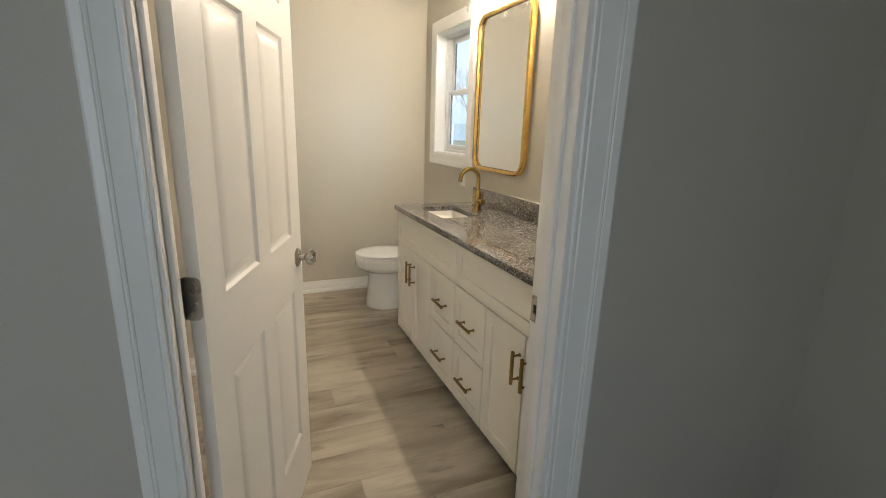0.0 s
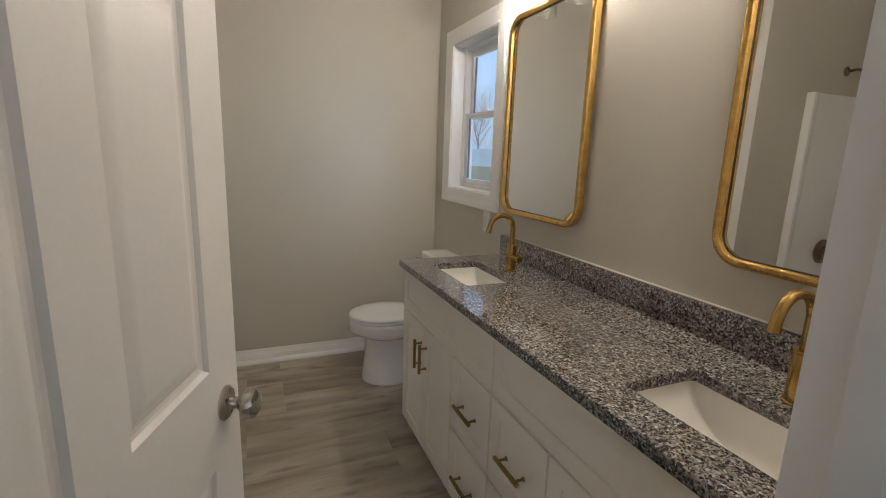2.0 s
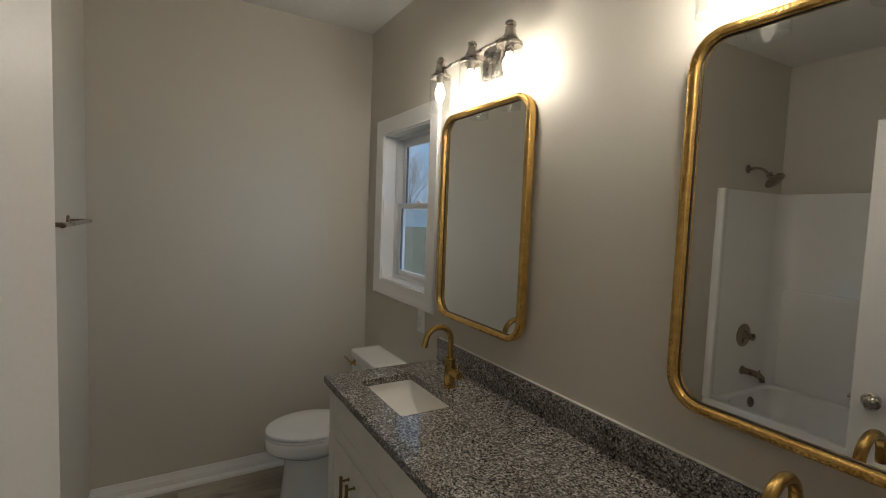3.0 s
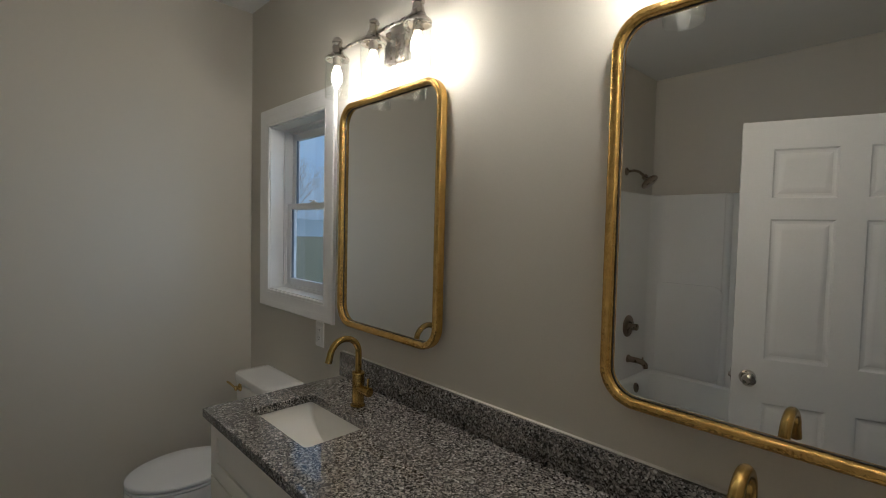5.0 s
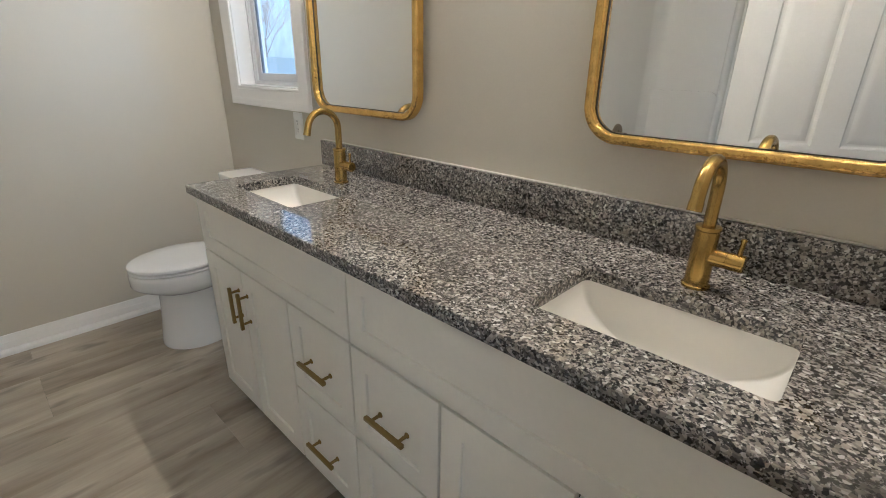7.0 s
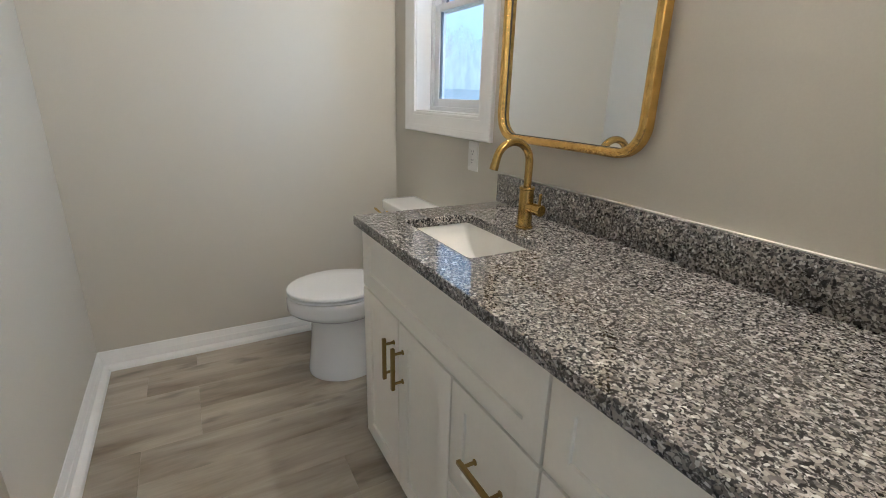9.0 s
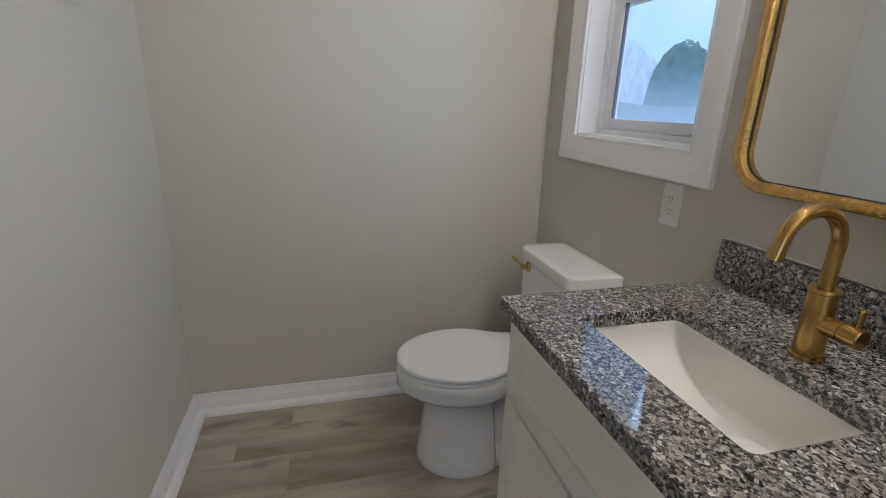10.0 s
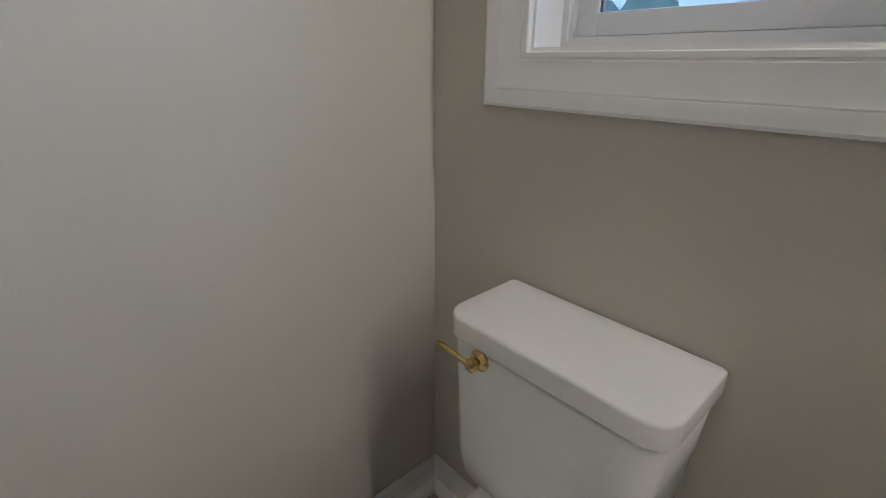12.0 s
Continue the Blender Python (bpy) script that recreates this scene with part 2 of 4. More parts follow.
CAULK = mat("caulk", (0.66, 0.635, 0.575), 0.5, vary=0.03)
PLASTIC = mat("white_plastic", (0.80, 0.79, 0.76), 0.3, vary=0.01, bump=0.0)
GRANITE = granite()
WOOD = plank_wood()
SUBFLOOR = mat("plank_joint", (0.06, 0.05, 0.04), 0.8)
GLASS = glass("clear_glass")
MIRROR = mat("mirror_silver", (0.86, 0.87, 0.86), 0.02, 1.0, vary=0.0, bump=0.0)
for link in list(MIRROR.node_tree.nodes["Principled BSDF"].inputs["Roughness"].links):
    MIRROR.node_tree.links.remove(link)
MIRROR.node_tree.nodes["Principled BSDF"].inputs["Roughness"].default_value = 0.0
BULB = glow("bulb_glow", (1.0, 0.86, 0.66), 16)
OVERCAST = glow("overcast_sky", (0.60, 0.80, 1.0), 1.2)
nt = OVERCAST.node_tree
cloud = nt.nodes.new("ShaderNodeTexNoise")
cloud.inputs["Scale"].default_value, cloud.inputs["Detail"].default_value = 0.03, 4
nt.links.new(nt.nodes.new("ShaderNodeNewGeometry").outputs["Position"], cloud.inputs["Vector"])
nt.links.new(ramp(nt, cloud.outputs["Fac"], [(0.3, (0.42, 0.67, 0.98)), (0.7, (0.60, 0.82, 1.0))]), nt.nodes["Principled BSDF"].inputs["Emission Color"])
nt.nodes["Principled BSDF"].inputs["Base Color"].default_value = (0, 0, 0, 1)
GRASS = mat("grass", (0.115, 0.135, 0.095), 0.95, vary=0.3, scale=0.4, fine=8, bump=0.3)
BARK = mat("bark", (0.36, 0.34, 0.33), 0.9, vary=0.25, scale=6, fine=40)
TWIG = mat("twigs", (0.42, 0.40, 0.40), 0.9, vary=0.2)


# ---- mesh helpers ----
def smooth(me, angle=35):
    for p in me.polygons:
        p.use_smooth = True
    me.set_sharp_from_angle(angle=radians(angle))


def part(name, bm, material, parent=None, label="", angle=35):
    me = bpy.data.meshes.new(name)
    bmesh.ops.recalc_face_normals(bm, faces=bm.faces)
    bm.to_mesh(me)
    bm.free()
    me.materials.append(material)
    smooth(me, angle)
    ob = new(name, me)
    if parent:
        ob.parent = parent
    if label:
        tagged(ob, label)
    return ob


def thing(name, x, y, z, label, category, group="", kind=""):
    ob = new(name)
    ob.location = (x, y, z)
    ob.empty_display_size = 0.05
    return tagged(ob, label, category, group, kind)


def adopt(parent, *obs):
    """Parts built in world places go under their thing and stay where they are."""
    for ob in obs:
        ob.parent = parent
        ob.matrix_parent_inverse = Matrix.Translation(-parent.location)
    return obs[0]


def box(bm, x0, x1, y0, y1, z0, z1, bevel=0.0, seg=2):
    vs = [bm.verts.new((x, y, z)) for x in (x0, x1) for y in (y0, y1) for z in (z0, z1)]
    fs = [bm.faces.new([vs[i] for i in q]) for q in ((0, 1, 3, 2), (4, 6, 7, 5), (0, 4, 5, 1), (2, 3, 7, 6), (0, 2, 6, 4), (1, 5, 7, 3))]
    if bevel:
        es = list({e for f in fs for e in f.edges})
        bmesh.ops.bevel(bm, geom=es, offset=bevel, segments=seg, profile=0.5, affect="EDGES")
    return bm


def loft(bm, rings, cap=True, closed=True):
    rows = [[bm.verts.new(p) for p in r] for r in rings]
    n = len(rows[0])
    for a, b in zip(rows, rows[1:]):
        for i in range(n if closed else n - 1):
            j = (i + 1) % n
            bm.faces.new((a[i], a[j], b[j], b[i]))
    if cap:
        bm.faces.new(rows[0][::-1])
        bm.faces.new(rows[-1])
    return bm


def lathe(bm, profile, m=Matrix(), seg=24, cap=True):
    """Turns (radius, height) pairs round the z axis of m."""
    rings = [[m @ Vector((r * math.cos(a), r * math.sin(a), h)) for a in (2 * math.pi * i / seg for i in range(seg))] for r, h in profile]
    return loft(bm, rings, cap)


def tube(bm, pts, r, seg=16, cap=True):
    pts = [Vector(p) for p in pts]
    radii = r if isinstance(r, (list, tuple)) else [r] * len(pts)
    t0 = (pts[1] - pts[0]).normalized()
    side = t0.orthogonal().normalized()
    rings = []
    for i, p in enumerate(pts):
        t = (pts[min(i + 1, len(pts) - 1)] - pts[max(i - 1, 0)]).normalized()
        side = (side - t * side.dot(t)).normalized()
        up = t.cross(side)
        rings.append([p + radii[i] * (side * math.cos(a) + up * math.sin(a)) for a in (2 * math.pi * k / seg for k in range(seg))])
    return loft(bm, rings, cap)


def round_rect(cx, cy, hx, hy, r, seg=6):
    """Points of a rectangle with round corners, and the outward ways at them."""
    out = []
    for qx, qy, a0 in ((1, 1, 0), (-1, 1, 90), (-1, -1, 180), (1, -1, 270)):
        for k in range(seg + 1):
            a = radians(a0 + 90 * k / seg)
            out.append((cx + qx * (hx - r) + r * math.cos(a), cy + qy * (hy - r) + r * math.sin(a), math.cos(a), math.sin(a)))
    return out


def rr_ring(cx, cy, hx, hy, r, z, seg=6):
    return [(x, y, z) for x, y, _, _ in round_rect(cx, cy, hx, hy, r, seg)]


def wall(name, x0, x1, y0, y1, hole=None, along="x", z1=CEIL + 0.1, material=WALL, label="greige painted drywall wall"):
    """A wall box; hole = (a0, a1, z0, z1) cuts an opening through it."""
    bm = bmesh.new()
    z0 = -0.05
    if not hole:
        box(bm, x0, x1, y0, y1, z0, z1)
    else:
        a0, a1, h0, h1 = hole
        lo, hi = (x0, x1) if along == "x" else (y0, y1)
        spans = [(lo, a0, z0, z1), (a1, hi, z0, z1), (a0, a1, h1, z1)] + ([(a0, a1, z0, h0)] if h0 > 0.01 else [])
        for s0, s1, q0, q1 in spans:
            box(bm, *((s0, s1, y0, y1) if along == "x" else (x0, x1, s0, s1)), q0, q1)
        bmesh.ops.remove_doubles(bm, verts=bm.verts, dist=0.0005)
    return tagged(part(name, bm, material), label, "wall", kind="structure")


# ---- large structure ----
HEAST = 1.74
wall("wall_east", EAST, EAST + 0.15, HALL + 0.04, BACK + 0.12, (WIN[0], WIN[1], WIN[2], WIN[3]), "y")
wall("wall_back", WEST - 0.12, EAST, BACK, BACK + 0.12)
wall("wall_west", WEST - 0.12, WEST, VALVE, BACK)
wall("wall_valve", TUBWALL - 0.12, WEST - 0.12, VALVE, VALVE + 0.12)
wall("wall_tub", TUBWALL - 0.12, TUBWALL, SOUTH - 0.12, VALVE)
wall("wall_tub_end", TUBWALL, -0.52, ROOM, 1.09)
HALL_LABEL = "darker greige hall wall"
wall("wall_hall_east", HEAST, HEAST + 0.15, SOUTH - 0.12, HALL + 0.04, material=HALLWALL, label=HALL_LABEL)
wall("wall_hall", TUBWALL, HEAST, HALL, HALL + 0.04, (JAMB_L - 0.02, JAMB_R + 0.02, 0, HEAD + 0.02), material=HALLWALL, label=HALL_LABEL)
wall("wall_door", TUBWALL, EAST, HALL + 0.04, ROOM, (JAMB_L - 0.02, JAMB_R + 0.02, 0, HEAD + 0.02))
# unseen closing wall; its opening is made up to hold the hall lamp
wall("wall_south", TUBWALL, HEAST, SOUTH - 0.12, SOUTH, (-1.15, -0.15, 0.7, 2.1), material=HALLWALL, label=HALL_LABEL)

bm = bmesh.new()
box(bm, TUBWALL - 0.12, EAST + 0.15, HALL, VALVE + 0.12, CEIL, CEIL + 0.1)
box(bm, WEST - 0.12, EAST + 0.15, VALVE + 0.12, BACK + 0.12, CEIL, CEIL + 0.1)
box(bm, TUBWALL - 0.12, HEAST + 0.15, SOUTH - 0.12, HALL, CEIL, CEIL + 0.1)
tagged(part("ceiling", bm, CEILING), "flat matt white painted ceiling", "ceiling", kind="structure")

bm = bmesh.new()
box(bm, TUBWALL - 0.12, EAST + 0.15, HALL, VALVE + 0.12, -0.12, -0.006)
box(bm, WEST - 0.12, EAST + 0.15, VALVE + 0.12, BACK + 0.12, -0.12, -0.006)
box(bm, TUBWALL - 0.12, HEAST + 0.15, SOUTH - 0.12, HALL, -0.12, -0.006)
floor = tagged(part("floor", bm, SUBFLOOR), "grey-brown wood-look vinyl plank floor", "floor", kind="structure")


def run_profile(name, prof, a, b, inward, material, label, category="trim", ends=(0, 0)):
    """A moulding from a to b on the floor plan; prof is (distance off the wall, height) pairs, ends mitre it."""
    a, b, n = Vector((*a, 0)), Vector((*b, 0)), Vector((*inward, 0))
    d = (b - a).normalized()
    bm = bmesh.new()
    loft(bm, [[a + n * o + Vector((0, 0, h)) + d * o * ends[0] for o, h in prof], [b + n * o + Vector((0, 0, h)) - d * o * ends[1] for o, h in prof]])
    return tagged(part(name, bm, material, angle=25), label, category, kind="structure")


BASE = [(-0.004, 0.0), (0.016, 0.0), (0.016, 0.054), (0.0150, 0.057), (0.0125, 0.0585), (0.0118, 0.061), (0.0095, 0.068), (0.0062, 0.079), (0.0055, 0.086), (0.0035, 0.089), (-0.004, 0.089)]
SHOE = [(0.015, 0.0), (0.044, 0.0), (0.0435, 0.006), (0.040, 0.014), (0.033, 0.020), (0.024, 0.0235), (0.015, 0.024)]
for prof, nm, lb in ((BASE, "baseboard", "white painted baseboard with a moulded cap"), (SHOE, "shoe_moulding", "white quarter-round shoe moulding at the floor")):
    run_profile(nm, prof, (WEST, VALVE), (WEST, BACK), (1, 0), TRIM, lb, ends=(-1, 1))
    run_profile(nm, prof, (WEST, BACK), (EAST, BACK), (0, -1), TRIM, lb, ends=(1, 1))
    run_profile(nm, prof, (EAST, BACK), (EAST, 2.752), (-1, 0), TRIM, lb, ends=(1, 0))
    run_profile(nm, prof, (-0.505, VALVE), (WEST, VALVE), (0, -1), TRIM, lb, ends=(0, -1))

# ---- door casing and jambs ----
CASE = [(0.0, 0.0), (0.0, 0.009), (0.003, 0.0115), (0.009, 0.0115), (0.0105, 0.0095), (0.0130, 0.0095), (0.0155, 0.0115), (0.030, 0.0130), (0.046, 0.0155), (0.0515, 0.0165), (0.0530, 0.0185), (0.057, 0.0195), (0.0595, 0.0180), (0.0620, 0.0200), (0.078, 0.0205), (0.0825, 0.0180), (0.084, 0.015), (0.084, 0.0)]


def casing_leg(name, edge, way, y_wall, face, z0, z1, label, k=1.0):
    """One upright of a door casing: way is the side that it grows to, face the side that it stands off to."""
    bm = bmesh.new()
    loft(bm, [[(edge + way * w * k, y_wall + face * (t - 0.003), z + (w if top else 0)) for w, t in CASE] for z, top in ((z0, False), (z1, True))])
    return tagged(part(name, bm, TRIM, angle=18), label, "trim", kind="structure")


for y_wall, face in ((HALL, -1), (ROOM, 1)):
    casing_leg("door_casing", JAMB_L - 0.008, -1, y_wall, face, 0, HEAD + 0.008, "white moulded door casing upright", 0.80)
    if face < 0:
        casing_leg("door_casing", JAMB_R + 0.012, 1, y_wall, face, 0, HEAD + 0.008, "white moulded door casing upright", 1.3)
    bm = bmesh.new()
    right = JAMB_R + 0.008
    loft(bm, [[(JAMB_L - 0.008 - w, y_wall + face * (t - 0.003), HEAD + 0.008 + w) for w, t in CASE], [(right + w, y_wall + face * (t - 0.003), HEAD + 0.008 + w) for w, t in CASE]])
    tagged(part("door_casing", bm, TRIM, angle=18), "white moulded casing over the doorway", "trim", kind="structure")

bm = bmesh.new()
box(bm, JAMB_L - 0.02, JAMB_L, HALL, ROOM, 0, HEAD, 0.0015)
tagged(part("door_jamb", bm, TRIM), "white painted door jamb with hinges", "door jamb", kind="structure")
bm = bmesh.new()
box(bm, JAMB_R, JAMB_R + 0.02, HALL, ROOM, 0, HEAD, 0.0015)
jamb_r = tagged(part("door_jamb", bm, TRIM), "white painted door jamb with a strike plate", "door jamb", kind="structure")
bm = bmesh.new()
box(bm, JAMB_L - 0.02, JAMB_R + 0.02, HALL, ROOM, HEAD, HEAD + 0.02, 0.0015)
tagged(part("door_jamb", bm, TRIM), "white painted head jamb", "door jamb", kind="structure")
for x0, x1 in ((JAMB_L, JAMB_L + 0.011), (JAMB_R - 0.011, JAMB_R)):
    bm = bmesh.new()
    box(bm, x0, x1, HALL + 0.035, ROOM - 0.040, 0, HEAD, 0.002)
    tagged(part("door_stop", bm, TRIM), "white painted door stop strip", "trim", kind="structure")
bm = bmesh.new()
box(bm, JAMB_L, JAMB_R, HALL + 0.035, ROOM - 0.040, HEAD - 0.011, HEAD, 0.002)
tagged(part("door_stop", bm, TRIM), "white painted door stop strip", "trim", kind="structure")


# ---- the six-panel door ----
def panel_face(bm, xs, zs, panels, y, s):
    """One face of the leaf: flat stiles and rails round sunk, raised-field panels. s is the side that the face looks to."""
    def quad(pts):
        bm.faces.new([bm.verts.new(p) for p in pts])
    for i in range(len(xs) - 1):
        for k in range(len(zs) - 1):
            x0, x1, z0, z1 = xs[i], xs[i + 1], zs[k], zs[k + 1]
            if (i, k) not in panels:
                quad([(x0, y, z0), (x1, y, z0), (x1, y, z1), (x0, y, z1)])
                continue
            steps = [(0, 0), (0.007, 0.0075), (0.013, 0.009), (0.020, 0.009), (0.040, 0.0025), (0.046, 0.0018)]
            rings = [[(x0 + o, y - s * d, z0 + o), (x1 - o, y - s * d, z0 + o), (x1 - o, y - s * d, z1 - o), (x0 + o, y - s * d, z1 - o)] for o, d in steps]
            for a, b in zip(rings, rings[1:]):
                for c in range(4):
                    e = (c + 1) % 4
                    quad([a[c], a[e], b[e], b[c]])
            quad(rings[-1])


def six_panel_door():
    L, H, T, Q = 0.771, 2.025, 0.028, -0.015
    d = thing("door_1", -0.163, ROOM + 0.008, 0.012, "open white six-panel door with satin nickel knob", "door", kind="structure")
    d.rotation_euler = (0, 0, radians(90 - 19.8))
    bm = bmesh.new()
    xs = [0.003, 0.113, 0.336, 0.432, 0.655, L]
    zs = [0, 0.235, 0.800, 0.993, 1.605, 1.695, 1.905, H]
    panels = {(i, k) for i in (1, 3) for k in (1, 3, 5)}
    panel_face(bm, xs, zs, panels, Q, 1)
    panel_face(bm, xs, zs, panels, Q - T, -1)
    x0, x1 = xs[0], xs[-1]
    a, b = Q, Q - T
    for q in ([(x0, a, 0), (x0, b, 0), (x0, b, H), (x0, a, H)], [(x1, a, 0), (x1, b, 0), (x1, b, H), (x1, a, H)], [(x0, a, 0), (x1, a, 0), (x1, b, 0), (x0, b, 0)], [(x0, a, H), (x1, a, H), (x1, b, H), (x0, b, H)]):
        bm.faces.new([bm.verts.new(p) for p in q])
    bmesh.ops.remove_doubles(bm, verts=bm.verts, dist=0.0004)
    part("door_leaf", bm, DOOR, d, angle=12)
    for s, off in ((1, Q), (-1, Q - T)):
        bm = bmesh.new()
        m = pose(L - 0.062, off, 0.905, -90 * s, 0, 0)
        lathe(bm, [(0.033, 0.0), (0.033, 0.004), (0.029, 0.008), (0.014, 0.011), (0.011, 0.016), (0.011, 0.026), (0.017, 0.031), (0.026, 0.038), (0.0285, 0.048), (0.026, 0.058), (0.017, 0.064), (0.006, 0.066)], m, 32)
        part("door_knob", bm, NICKEL, d, "round satin nickel door knob")
    bm = bmesh.new()
    box(bm, L - 0.0005, L + 0.0015, Q - 0.026, Q - 0.002, 0.877, 0.933, 0.0006, 1)
    box(bm, L, L + 0.010, Q - 0.020, Q - 0.008, 0.896, 0.914, 0.002)
    part("latch", bm, NICKEL, d)
    for z in (0.247, 1.017, 1.817):
        bm = bmesh.new()
        pts = [(y, q) for y, q, _, _ in round_rect(Q - 0.0075, z, 0.0195, 0.0445, 0.012, 5)]
        loft(bm, [[(0.0035, y, q) for y, q in pts], [(0.0005, y, q) for y, q in pts]])
        for sy, sz in ((-0.030, 0.031), (-0.020, 0.010), (-0.030, -0.011), (-0.020, -0.031)):
            lathe(bm, [(0.0042, -0.0010), (0.0042, 0.0006), (0.002, 0.001)], pose(0.0003, sy, z + sz, 0, -90, 0), 10)
        h = part("hinge", bm, HINGE, d, "dark steel butt hinge")
        bm = bmesh.new()
        for k in range(5):
            q = z - 0.0445 + k * 0.0178
            lathe(bm, [(0.0045, q), (0.006, q + 0.0008), (0.006, q + 0.0165), (0.0045, q + 0.0173)], pose(-0.002, 0.0, 0), 14)
        lathe(bm, [(0.003, z - 0.0475), (0.005, z - 0.046), (0.003, z - 0.0445), (0.003, z + 0.0445), (0.005, z + 0.047), (0.003, z + 0.049)], pose(-0.002, 0.0, 0), 12)
        part("knuckle", bm, HINGE, h)
    return d


six_panel_door()
for z in (0.259, 1.029, 1.829):
    bm = bmesh.new()
    pts = [(y, q) for y, q, _, _ in round_rect(ROOM - 0.0165, z, 0.0165, 0.0445, 0.012, 5)]
    loft(bm, [[(JAMB_L - 0.001, y, q) for y, q in pts], [(JAMB_L + 0.0022, y, q) for y, q in pts]])
    box(bm, JAMB_L, JAMB_L + 0.006, ROOM - 0.001, ROOM + 0.002, z - 0.043, z + 0.043, 0.0008, 1)
    tagged(part("hinge_leaf", bm, HINGE), "dark steel hinge leaf on the jamb", "hinge")

strike = thing("strike_plate", JAMB_R, ROOM - 0.022, 0.915, "satin nickel strike plate on the door jamb", "strike plate")
bm = bmesh.new()
ring = [(y, q) for y, q, _, _ in round_rect(0, 0, 0.017, 0.036, 0.006, 4)]
hole = [(y, q) for y, q, _, _ in round_rect(0.001, 0, 0.0075, 0.0125, 0.002, 4)]
loft(bm, [[(0.001, *p) for p in ring], [(-0.0025, *p) for p in ring], [(-0.0025, *p) for p in hole], [(0.0005, *p) for p in hole]], cap=False)
part("plate", bm, NICKEL, strike)
# flat black patch paints the shade inside the latch hole
bm = bmesh.new()
box(bm, -0.0003, 0.0004, -0.0065, 0.0085, -0.0125, 0.0125)
part("latch_hole_shade", bm, DARK, strike)
for z in (-0.026, 0.026):
    bm = bmesh.new()
    lathe(bm, [(0.004, 0), (0.004, 0.0006), (0.001, 0.0009)], pose(-0.0024, 0, z, 0, -90, 0), 12)
    part("screw", bm, NICKEL, strike)

# ---- window ----
win = thing("window_1", EAST, (WIN[0] + WIN[1]) / 2, WIN[2], "white double-hung vinyl window in moulded white casing", "window", kind="structure")
WY0, WY1, WZ0, WZ1 = WIN
WCASE = [(0.0, 0.0), (0.0, 0.011), (0.002, 0.013), (0.009, 0.0135), (0.0105, 0.0120), (0.0130, 0.0120), (0.0150, 0.0135), (0.030, 0.0142), (0.045, 0.0152), (0.055, 0.0170), (0.0600, 0.0182), (0.0625, 0.0176), (0.0650, 0.0186), (0.072, 0.0195), (0.086, 0.0200), (0.0905, 0.0180), (0.092, 0.0155), (0.092, 0.0)]


def frame_ring(bm, x_of, y0, y1, z0, z1, prof):
    """Sweeps (outward offset, thickness) round a rectangle with mitred corners."""
    rows = [[(x_of(t), y0 - w, z0 - w) for w, t in prof], [(x_of(t), y1 + w, z0 - w) for w, t in prof], [(x_of(t), y1 + w, z1 + w) for w, t in prof], [(x_of(t), y0 - w, z1 + w) for w, t in prof]]
    vs = [[bm.verts.new(p) for p in r] for r in rows]
    n = len(prof)
    for k in range(4):
        a, b = vs[k], vs[(k + 1) % 4]
        for i in range(n):
            j = (i + 1) % n
            bm.faces.new((a[i], a[j], b[j], b[i]))
    return bm


bm = frame_ring(bmesh.new(), lambda t: EAST - t + 0.001, WY0 + 0.006, WY1 - 0.006, WZ0 + 0.006, WZ1 - 0.006, WCASE)
adopt(win, part("window_casing", bm, TRIM, angle=18))
bm = frame_ring(bmesh.new(), lambda t: EAST + t, WY0, WY1, WZ0, WZ1, [(0.0, -0.001), (0.0, 0.085), (-0.012, 0.085), (-0.012, -0.001)])
adopt(win, part("window_reveal", bm, TRIM, angle=18))
fy0, fy1, fz0, fz1 = WY0 + 0.012, WY1 - 0.012, WZ0 + 0.012, WZ1 - 0.012
bm = frame_ring(bmesh.new(), lambda t: EAST + t, fy0, fy1, fz0, fz1, [(0.0, 0.074), (0.0, 0.145), (-0.018, 0.145), (-0.018, 0.080), (-0.012, 0.080), (-0.012, 0.074)])
adopt(win, part("window_frame", bm, VINYL, angle=18))
MEET = 1.645


def sash(name, y0, y1, z0, z1, x0, x1, side, bottom, top):
    bm = bmesh.new()
    box(bm, x0, x1, y0, y0 + side, z0, z1, 0.002)
    box(bm, x0, x1, y1 - side, y1, z0, z1, 0.002)
    box(bm, x0 + 0.0005, x1 - 0.0005, y0 + side - 0.001, y1 - side + 0.001, z0, z0 + bottom, 0.002)
    box(bm, x0 + 0.0005, x1 - 0.0005, y0 + side - 0.001, y1 - side + 0.001, z1 - top, z1, 0.002)
    s = part(name, bm, VINYL)
    adopt(win, s)
    xm = (x0 + x1) / 2
    for ya, yb in ((y0 + side - 0.001, y0 + side + 0.0045), (y1 - side - 0.0045, y1 - side + 0.001)):
        bm = bmesh.new()
        box(bm, xm - 0.006, xm + 0.006, ya, yb, z0 + bottom - 0.001, z1 - top + 0.001, 0.0008, 1)
        part("gasket", bm, GASKET, s, "dark glazing strip")
    bm = bmesh.new()
    box(bm, xm - 0.002, xm + 0.002, y0 + side, y1 - side, z0 + bottom, z1 - top)
    p = part("pane", bm, GLASS, s)
    p.visible_shadow = False
    return s


